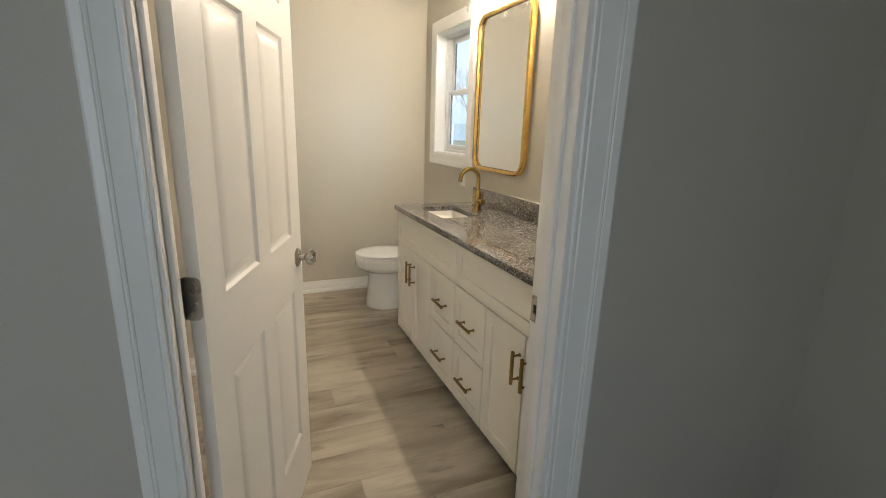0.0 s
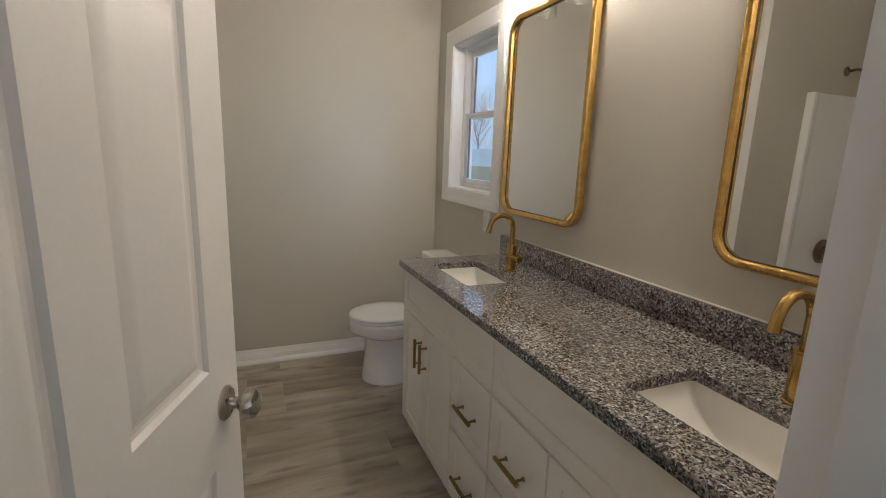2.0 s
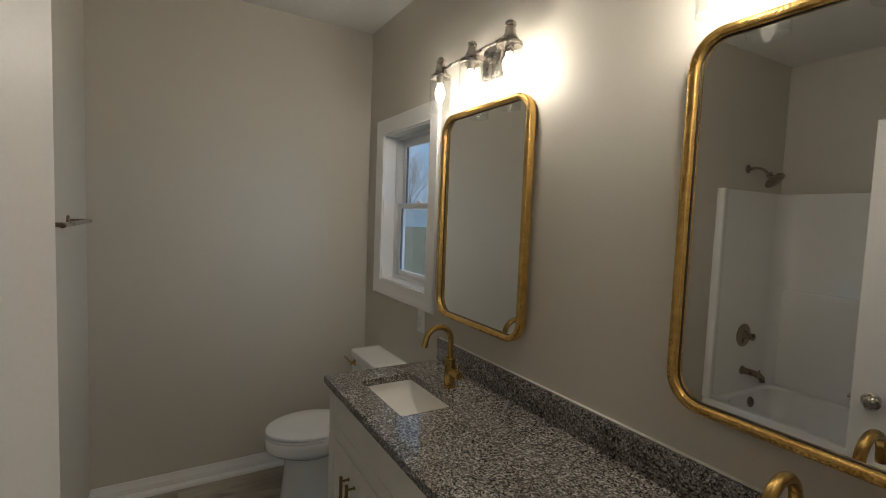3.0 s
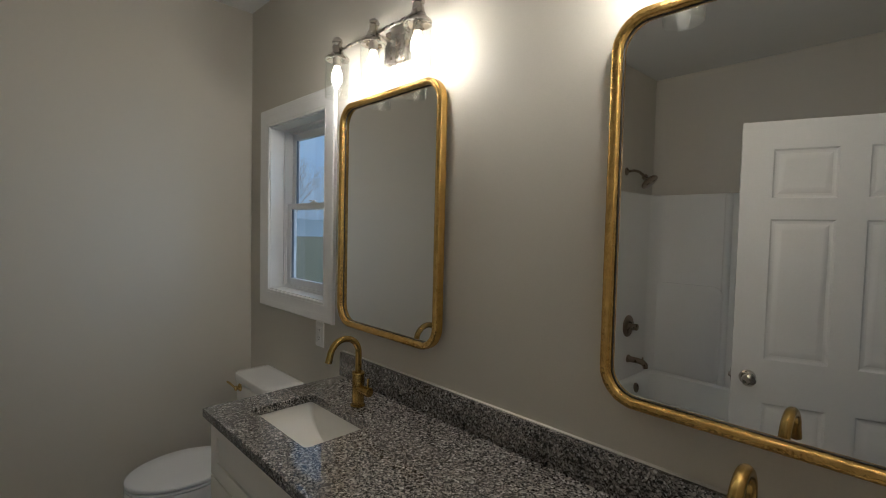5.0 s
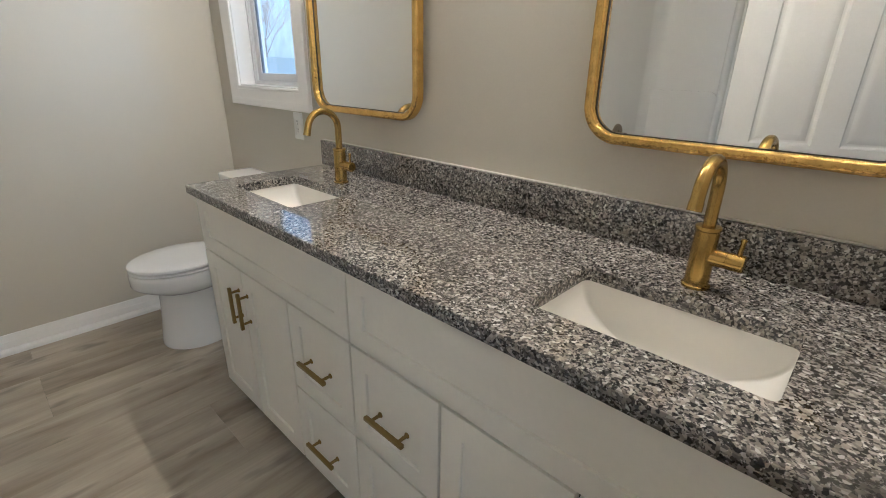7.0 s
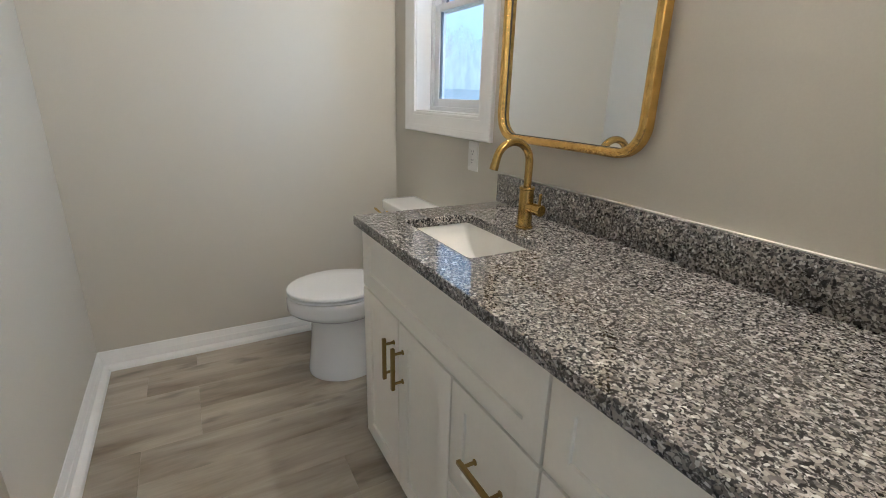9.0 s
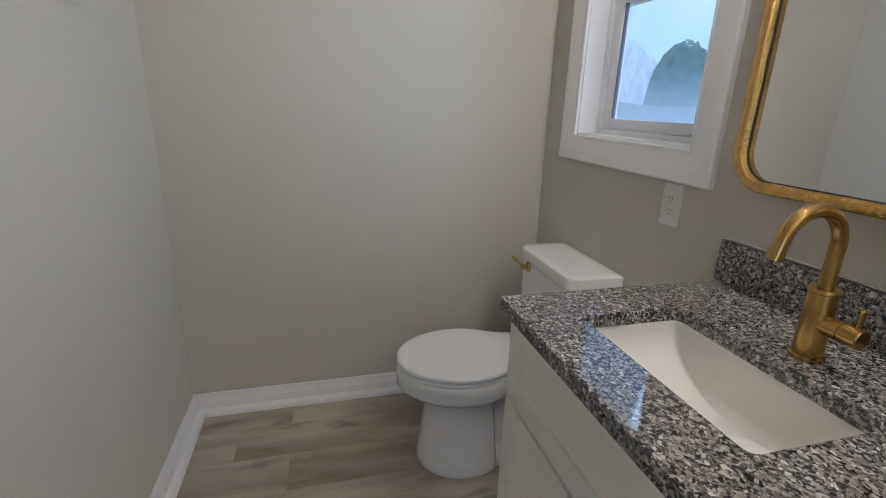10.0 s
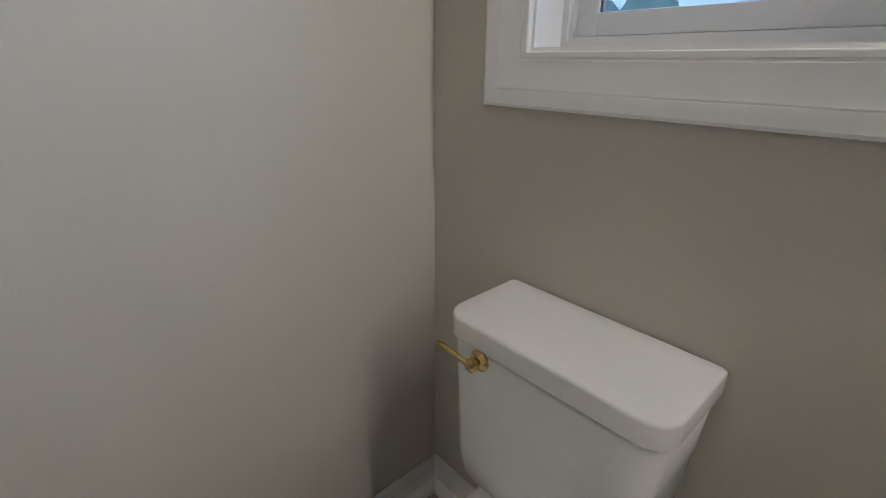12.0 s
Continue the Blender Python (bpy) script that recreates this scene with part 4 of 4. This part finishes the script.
    tank = [(0.394, 1.310, 0.062, 0.143, 0.03), (0.399, 1.317, 0.080, 0.163, 0.03), (0.412, 1.319, 0.088, 0.172, 0.030), (0.46, 1.320, 0.0905, 0.179, 0.030), (0.60, 1.320, 0.0925, 0.188, 0.036), (0.7095, 1.320, 0.0935, 0.1955, 0.041), (0.712, 1.320, 0.0915, 0.1935, 0.039), (0.7127, 1.320, 0.068, 0.170, 0.03), (0.726, 1.320, 0.068, 0.170, 0.03)]
    loft(bm, [tank_ring(cx, hx, hy, r, z) for z, cx, hx, hy, r in tank])
    adopt(t, part("tank", bm, PORCELAIN, angle=50))
    bm = bmesh.new()
    ld = [(0.7255, 0.066, 0.168, 0.030), (0.7225, 0.068, 0.170, 0.03), (0.7215, 0.0965, 0.2005, 0.042), (0.7230, 0.0985, 0.2030, 0.044), (0.7575, 0.0985, 0.2030, 0.044), (0.7610, 0.0975, 0.2020, 0.043), (0.7635, 0.0950, 0.1995, 0.041), (0.7648, 0.091, 0.1955, 0.038), (0.7654, 0.06, 0.16, 0.015)]
    loft(bm, [tank_ring(1.3195, hx, hy, r, z) for z, hx, hy, r in ld])
    adopt(t, part("tank_lid", bm, PORCELAIN, angle=50))
    bm = bmesh.new()
    y, z, x = 3.415, 0.700, 1.2275
    lathe(bm, [(0.020, 0.0), (0.020, 0.004), (0.016, 0.009), (0.009, 0.012), (0.009, 0.017), (0.0125, 0.020), (0.0125, 0.027), (0.008, 0.031), (0.002, 0.032)], pose(x, y, z, 0, -90, 0), 24)
    lv = part("flush_lever", bm, POLISHED, None, "polished gold flush lever")
    tube(bm2 := bmesh.new(), [(x - 0.024, y, z), (x - 0.032, y + 0.020, z + 0.010), (x - 0.040, y + 0.055, z + 0.021), (x - 0.043, y + 0.066, z + 0.023)], [0.005, 0.0048, 0.0062, 0.004], 14)
    adopt(t, lv)
    part("lever_arm", bm2, POLISHED, lv)
    for y in (TY - 0.090, TY + 0.090):
        bm = bmesh.new()
        lathe(bm, [(0.016, 0.0), (0.016, 0.010), (0.012, 0.018), (0.003, 0.021)], pose(1.13, y, 0.041), 16)
        adopt(t, part("bolt_cap", bm, SEAT))
    return t


toilet()

# ---- outlet ----
outlet = thing("outlet", EAST, 2.9545, 1.033, "white duplex outlet with cover plate below the window", "outlet")
bm = bmesh.new()
ro = [(y, q) for y, q, _, _ in round_rect(0, 0, 0.036, 0.059, 0.004, 3)]
ri = [(y, q) for y, q, _, _ in round_rect(0, 0, 0.0335, 0.0565, 0.003, 3)]
loft(bm, [[(0.001, *p) for p in ro], [(-0.003, *p) for p in ro], [(-0.0055, *p) for p in ri]])
part("cover_plate", bm, PLASTIC, outlet)
bm = bmesh.new()
loft(bm, [[(-0.005, y, q) for y, q, _, _ in round_rect(0, 0, 0.0167, 0.0335, 0.002, 3)], [(-0.0072, y, q) for y, q, _, _ in round_rect(0, 0, 0.0163, 0.0331, 0.002, 3)]])
rec = part("receptacle", bm, PLASTIC, outlet)
for z in (-0.017, 0.017):
    # thin black bars paint the shade of the plug openings
    bm = bmesh.new()
    for y, h in ((-0.0063, 0.0042), (0.0063, 0.0034)):
        box(bm, -0.0076, -0.0070, y - 0.001, y + 0.001, z + 0.003 - h, z + 0.003 + h)
    lathe(bm, [(0.0024, 0.0), (0.0024, 0.0005)], pose(-0.0071, 0, z - 0.008, 0, -90, 0), 10)
    part("slot_shade", bm, DARK, rec)

# ---- towel bar ----
bar = thing("towel_bar", WEST, 3.02, 1.515, "brushed nickel towel bar on the wall", "towel bar")
bm = bmesh.new()
tube(bm, [(0.068, -0.335, 0), (0.068, 0.285, 0)], 0.0085, 16)
part("bar", bm, BRONZE, bar)
for y in (-0.27, 0.22):
    bm = bmesh.new()
    lathe(bm, [(0.024, 0.0), (0.024, 0.006), (0.020, 0.009), (0.0085, 0.011), (0.0085, 0.066)], pose(0, y, 0, 0, 90, 0), 22)
    part("post", bm, BRONZE, bar)

# ---- bathtub, surround and taps ----
TX0, TX1, TY0, TY1 = TUBWALL + 0.002, -0.505, 1.092, VALVE - 0.002
tub = thing("bathtub", -0.92, 1.86, 0, "white acrylic alcove bathtub", "bathtub")
bm = bmesh.new()
cx, cy, hx, hy = (TX0 + TX1) / 2, (TY0 + TY1) / 2, (TX1 - TX0) / 2, (TY1 - TY0) / 2
loft(bm, [rr_ring(cx, cy, hx, hy, 0.004, 0.0), rr_ring(cx, cy, hx, hy, 0.004, 0.44), rr_ring(cx, cy, hx - 0.004, hy - 0.004, 0.006, 0.452), rr_ring(cx, cy, hx - 0.06, hy - 0.075, 0.10, 0.452), rr_ring(cx, cy, hx - 0.075, hy - 0.09, 0.10, 0.44), rr_ring(cx, cy, hx - 0.10, hy - 0.14, 0.10, 0.20), rr_ring(cx, cy, hx - 0.14, hy - 0.20, 0.09, 0.10), rr_ring(cx, cy, hx - 0.20, hy - 0.30, 0.06, 0.09)])
adopt(tub, part("shell", bm, ACRYLIC, angle=40))
sur = thing("shower_surround", -0.92, 1.86, 0.452, "glossy white moulded shower surround above the tub", "shower surround")
ST = 1.845
bm = bmesh.new()
inner, q = [], 0.045
for x, y in ((TX1, TY1 - q), (TX0 + q + 0.10, TY1 - q)):
    inner.append((x, y))
for a in range(0, 91, 10):
    inner.append((TX0 + q + 0.10 - 0.10 * math.sin(radians(a)), TY1 - q - 0.10 + 0.10 * math.cos(radians(a))))
for a in range(0, 91, 10):
    inner.append((TX0 + q + 0.10 - 0.10 * math.cos(radians(a)), TY0 + q + 0.10 - 0.10 * math.sin(radians(a))))
inner.append((TX1, TY0 + q))
outer = []
for x, y in inner:
    outer.append((x, TY1) if y > TY1 - q - 0.005 else (x, TY0) if y < TY0 + q + 0.005 else (TX0, y))
outer[2:11] = [(TX0 + (x - TX0) * 0.3, TY1 - (TY1 - y) * 0.3) for x, y in inner[2:11]]
rows = [[(x, y, 0.453) for x, y in inner], [(x, y, ST - 0.012) for x, y in inner], [(x + (X - x) * 0.2, y + (Yq - y) * 0.2, ST) for (x, y), (X, Yq) in zip(inner, outer)], [(x, y, ST) for x, y in outer], [(x, y, 0.453) for x, y in outer]]
loft(bm, rows, cap=False, closed=False)
for e in (0, -1):
    bm.faces.new([bm.verts.new(r[e]) for r in rows])
bmesh.ops.remove_doubles(bm, verts=bm.verts, dist=0.0003)
adopt(sur, part("panel", bm, ACRYLIC, angle=40))
bm = bmesh.new()
box(bm, TX1 - 0.03, TX1 + 0.012, TY1 - 0.052, TY1, 0.453, ST + 0.004, 0.006, 3)
adopt(sur, part("front_flange", bm, ACRYLIC))
for y0, y1, z1 in ((2.045, 2.555, 1.165),):
    bm = bmesh.new()
    pts = [(y, z) for y, z, _, _ in round_rect((y0 + y1) / 2, (0.46 + z1) / 2, (y1 - y0) / 2, (z1 - 0.46) / 2, 0.07, 8)]
    loft(bm, [[(TX0 + 0.03, *p) for p in pts], [(TX0 + 0.053, *p) for p in pts], [(TX0 + 0.060, (y0 + y1) / 2 + (p[0] - (y0 + y1) / 2) * 0.96, 0.74 + (p[1] - 0.74) * 0.97) for p in pts]])
    adopt(sur, part("shelf_block", bm, ACRYLIC, angle=40))
for y in (1.62, 2.035):
    bm = bmesh.new()
    prof = [(TX0 + 0.040, y - 0.030), (TX0 + 0.052, y - 0.022), (TX0 + 0.059, y - 0.010), (TX0 + 0.061, y), (TX0 + 0.059, y + 0.010), (TX0 + 0.052, y + 0.022), (TX0 + 0.040, y + 0.030)]
    loft(bm, [[(px, py, z) for px, py in prof] for z in (0.454, ST - 0.02)] + [[(TX0 + 0.040 + (px - TX0 - 0.040) * 0.5, y + (py - y) * 0.8, ST - 0.006) for px, py in prof]])
    adopt(sur, part("rib", bm, ACRYLIC, angle=50))

FACE = TY1 - 0.045
TAPX = -0.85
valve = thing("shower_valve", TAPX, FACE, 0.850, "round brushed bronze shower valve with lever handle", "shower valve")
bm = bmesh.new()
lathe(bm, [(0.082, 0.0), (0.082, 0.004), (0.076, 0.009), (0.030, 0.012), (0.028, 0.030)], pose(0, 0, 0, 90, 0, 0), 32)
part("escutcheon", bm, BRONZE, valve)
bm = bmesh.new()
lathe(bm, [(0.024, 0.028), (0.024, 0.070), (0.020, 0.074), (0.004, 0.075)], pose(0, 0, 0, 90, 0, 0), 24)
tube(bm, [(0.0, -0.058, 0), (0.05, -0.060, -0.002), (0.085, -0.060, -0.004), (0.090, -0.060, -0.004)], [0.010, 0.008, 0.0075, 0.005], 14)
part("lever", bm, BRONZE, valve)
spout = thing("tub_spout", TAPX - 0.02, FACE, 0.600, "brushed bronze tub spout on the surround", "tub spout")
bm = bmesh.new()
lathe(bm, [(0.030, 0.0), (0.030, 0.006), (0.022, 0.010)], pose(0, 0, 0, 90, 0, 0), 24)
tube(bm, [(0, -0.008, 0), (0, -0.08, 0.0), (0, -0.115, -0.006), (0, -0.132, -0.022), (0, -0.136, -0.045)], [0.022, 0.021, 0.021, 0.020, 0.018], 20)
part("spout_body", bm, BRONZE, spout)
bm = bmesh.new()
tube(bm, [(0, -0.112, 0.012), (0, -0.112, 0.030), (0, -0.112, 0.032)], [0.005, 0.006, 0.004], 12)
part("diverter_knob", bm, BRONZE, spout)
over = thing("tub_overflow", TAPX - 0.05, TY1 - 0.098, 0.385, "round brushed bronze overflow cover in the tub", "overflow cover")
bm = bmesh.new()
lathe(bm, [(0.036, 0.0), (0.036, 0.008), (0.030, 0.013), (0.004, 0.014)], pose(0, 0, 0, 82, 0, 0), 24)
part("cover", bm, BRONZE, over)
shower = thing("shower", TAPX + 0.02, VALVE, 2.000, "brushed bronze shower head on a bent arm", "shower")
bm = bmesh.new()
lathe(bm, [(0.030, 0.0), (0.030, 0.004), (0.012, 0.012)], pose(0, 0, 0, 90, 0, 0), 24)
tube(bm, [(0, -0.005, 0), (0, -0.06, 0.002), (0, -0.10, -0.012), (0, -0.135, -0.045)], 0.0095, 16)
part("arm", bm, BRONZE, shower)
bm = bmesh.new()
lathe(bm, [(0.014, 0.0), (0.021, 0.006), (0.021, 0.020), (0.017, 0.025), (0.026, 0.038), (0.058, 0.054), (0.063, 0.061), (0.063, 0.071), (0.058, 0.074), (0.01, 0.073)], pose(0, -0.130, -0.040, 138, 0, 0), 28)
part("head", bm, BRONZE, shower)

# ---- outdoors ----
bm = bmesh.new()
n = 24
ring = [bm.verts.new((3000 * math.cos(2 * math.pi * i / n), 3000 * math.sin(2 * math.pi * i / n), -0.75)) for i in range(n)]
bm.faces.new(ring)
tagged(part("ground", bm, GRASS), "wide lawn of dull winter grass", "ground", kind="structure")


def bare_tree(x, y, h, seed):
    rnd = random.Random(seed)
    t = thing("bare_tree", x, y, -0.75, "leafless grey-brown deciduous tree beyond the lawn", "tree", "bare trees")
    bm = bmesh.new()
    twigs = bmesh.new()

    def limb(p, d, length, r, depth):
        pts = [p]
        for k in range(4):
            d = (d + Vector((rnd.uniform(-0.14, 0.14), rnd.uniform(-0.14, 0.14), rnd.uniform(-0.02, 0.12)))).normalized()
            pts.append(pts[-1] + d * length / 4)
        tube(bm if depth < 2 else twigs, pts, [r * (1 - 0.16 * i) for i in range(5)], 6 if depth < 2 else 3)
        if depth < 4:
            for _ in range(5 if depth < 2 else 4):
                k = rnd.choice((2, 3, 4))
                a, e = rnd.uniform(0, 6.28), rnd.uniform(0.35, 0.8)
                nd = (d * math.cos(e) + Vector((math.cos(a), math.sin(a), 0.25)) * math.sin(e)).normalized()
                limb(pts[k], nd, length * rnd.uniform(0.5, 0.72), r * 0.5, depth + 1)

    limb(Vector((0, 0, 0)), Vector((0, 0, 1)), h * 0.42, h * 0.0085, 0)
    part("trunk", bm, BARK, t)
    part("twigs", twigs, TWIG, t)
    return t


bm = bmesh.new()
arc = [radians(-50 + 10 * i) for i in range(18)]
loft(bm, [[(160 * math.cos(a), 160 * math.sin(a), z) for a in arc] for z in (-1.0, 30.0, 80.0, 140.0)], cap=False, closed=False)
tagged(part("sky_backdrop", bm, OVERCAST, angle=80), "pale blue overcast sky", "sky", kind="structure")
for i, (x, y, h) in enumerate(((52, 102, 21), (46, 104, 20), (54, 111, 24), (41, 108, 20), (48, 96, 21), (37, 101, 19))):
    bare_tree(x, y, h, i + 1)


def far_trees(name, low, high, size, tall, top, ragged, haze_colour=(0.34, 0.49, 0.63), deep=7.0):
    """Distant trees that glow: mottled at the size of crowns or stems, thinning out into gaps towards the height top,
    with haze painted into the colour up to the height deep.
    """
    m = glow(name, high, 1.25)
    nt = m.node_tree
    b = nt.nodes["Principled BSDF"]
    pos = nt.nodes.new("ShaderNodeNewGeometry").outputs["Position"]
    squash = nt.nodes.new("ShaderNodeMapping")
    squash.inputs["Scale"].default_value = (1, 1, tall)
    nt.links.new(pos, squash.inputs[0])
    n = nt.nodes.new("ShaderNodeTexNoise")
    n.inputs["Scale"].default_value, n.inputs["Detail"].default_value = size, 6
    nt.links.new(squash.outputs[0], n.inputs["Vector"])
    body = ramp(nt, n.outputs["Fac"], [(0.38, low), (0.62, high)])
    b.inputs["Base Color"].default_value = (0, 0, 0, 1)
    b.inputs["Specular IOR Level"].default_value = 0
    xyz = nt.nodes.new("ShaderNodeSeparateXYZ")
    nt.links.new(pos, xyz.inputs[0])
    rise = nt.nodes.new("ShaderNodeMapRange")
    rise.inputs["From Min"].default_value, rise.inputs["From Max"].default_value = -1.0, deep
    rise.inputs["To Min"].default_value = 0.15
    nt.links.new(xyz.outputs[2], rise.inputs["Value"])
    # fades the glow to a painted haze colour towards the ground
    painted_haze = nt.nodes.new("ShaderNodeMix")
    painted_haze.data_type = "RGBA"
    painted_haze.inputs[6].default_value = (*haze_colour, 1)
    nt.links.new(rise.outputs[0], painted_haze.inputs[0])
    nt.links.new(body, painted_haze.inputs[7])
    nt.links.new(painted_haze.outputs[2], b.inputs["Emission Color"])
    thin = nt.nodes.new("ShaderNodeMapRange")
    thin.inputs["From Min"].default_value, thin.inputs["From Max"].default_value = top - ragged, top
    thin.inputs["To Min"].default_value, thin.inputs["To Max"].default_value = 0.25, 0.66
    nt.links.new(xyz.outputs[2], thin.inputs["Value"])
    leaf = nt.nodes.new("ShaderNodeTexNoise")
    leaf.inputs["Scale"].default_value, leaf.inputs["Detail"].default_value = size * 5.5, 8
    nt.links.new(squash.outputs[0], leaf.inputs["Vector"])
    gap = nt.nodes.new("ShaderNodeMapRange")
    gap.inputs["To Min"].default_value, gap.inputs["To Max"].default_value = 0.0, 1.0
    nt.links.new(leaf.outputs["Fac"], gap.inputs["Value"])
    nt.links.new(thin.outputs[0], gap.inputs["From Min"])
    more = nt.nodes.new("ShaderNodeMath")
    more.inputs[1].default_value = 0.05
    nt.links.new(thin.outputs[0], more.inputs[0])
    nt.links.new(more.outputs[0], gap.inputs["From Max"])
    nt.links.new(gap.outputs[0], b.inputs["Alpha"])
    return m


def woods(name, radius, a0, a1, low, high, material, label, phase, crown=0.0):
    """A far belt of trees with an uneven top; crown rounds it into single heads of that width in degrees."""
    bm = bmesh.new()
    rows = [[], []]
    rnd = random.Random(int(phase * 10))
    heads = [(a0 + crown * (k + rnd.uniform(-0.3, 0.3)), crown * rnd.uniform(0.75, 1.1), rnd.uniform(0.70, 1.0)) for k in range(1, int((a1 - a0) / crown))] if crown else []
    steps = int((a1 - a0) * 10)
    for i in range(steps + 1):
        deg = a0 + (a1 - a0) * i / steps
        a = radians(deg)
        p = Vector((deg * 0.35 + phase, phase, 0))
        if crown:
            h = max([low] + [low + (high * k - low) * math.sqrt(max(0.0, 1 - ((deg - c) / w) ** 2)) for c, w, k in heads])
        else:
            h = low + (high - low) * (0.5 + 0.5 * noise.noise(p)) * (0.35 + 0.65 * min(1.0, max(0.0, (deg - 50) / 10)))
        h += 0.03 * high * noise.noise(p * 7) + 0.025 * high * noise.noise(p * 31)
        rows[0].append((radius * math.cos(a), radius * math.sin(a), -1.0))
        rows[1].append((radius * math.cos(a), radius * math.sin(a), h))
    loft(bm, rows, cap=False, closed=False)
    return tagged(part(name, bm, material, angle=80), label, "backdrop", kind="structure")


# these belts glow, and their distance haze is painted into that glow
woods("woods_backdrop", 140, 5, 95, 10, 30, far_trees("bare_woods_glow", (0.38, 0.53, 0.68), (0.48, 0.65, 0.81), 0.8, 0.3, 26, 20), "far glowing belt of bare winter woods, pale with painted haze", 3.1)
woods("evergreen_backdrop", 120, 24, 54, 2.5, 17.8, far_trees("evergreen_woods_glow", (0.085, 0.175, 0.21), (0.125, 0.23, 0.27), 0.6, 0.9, 19.5, 6, deep=11.0), "glowing blue-green clump of far evergreen trees with painted haze", 8.7, 4.2)
woods("brush_backdrop", 105, 5, 95, 2.2, 3.6, far_trees("field_edge_brush_glow", (0.25, 0.37, 0.46), (0.30, 0.43, 0.53), 0.25, 0.9, 30, 5, deep=5.0), "glowing brush along the field edge, pale with painted haze", 5.3)

# ---- floor planks ----
PW, PL = 0.178, 1.22
cache = {}


def plank_mesh(length):
    key = round(length, 3)
    if key not in cache:
        bm = bmesh.new()
        c = 0.0009
        x, y = key - 0.0004, PW - 0.0004
        loft(bm, [[(0, 0, -0.006), (x, 0, -0.006), (x, y, -0.006), (0, y, -0.006)], [(0, 0, -c), (x, 0, -c), (x, y, -c), (0, y, -c)], [(c, c, 0), (x - c, c, 0), (x - c, y - c, 0), (c, y - c, 0)]])
        me = bpy.data.meshes.new("plank")
        bmesh.ops.recalc_face_normals(bm, faces=bm.faces)
        bm.to_mesh(me)
        bm.free()
        me.materials.append(WOOD)
        cache[key] = me
    return cache[key]


rnd = random.Random(11)
rows_n = int((BACK + 0.05 - SOUTH) / PW) + 1
for r in range(rows_n):
    y = BACK + 0.02 - (r + 1) * PW
    x = TUBWALL - 0.05 - rnd.choice((0.1, 0.35, 0.55, 0.8, 1.0))
    end = (EAST if y > HALL - 0.12 else HEAST) + 0.05
    while x < end:
        a, b = max(x, (TUBWALL if y < VALVE - 0.05 else WEST) - 0.05), min(x + PL, end)
        if b - a > 0.03:
            o = new("plank", plank_mesh(b - a))
            o.location = (a, y, 0)
            o.parent = floor
        x += PL
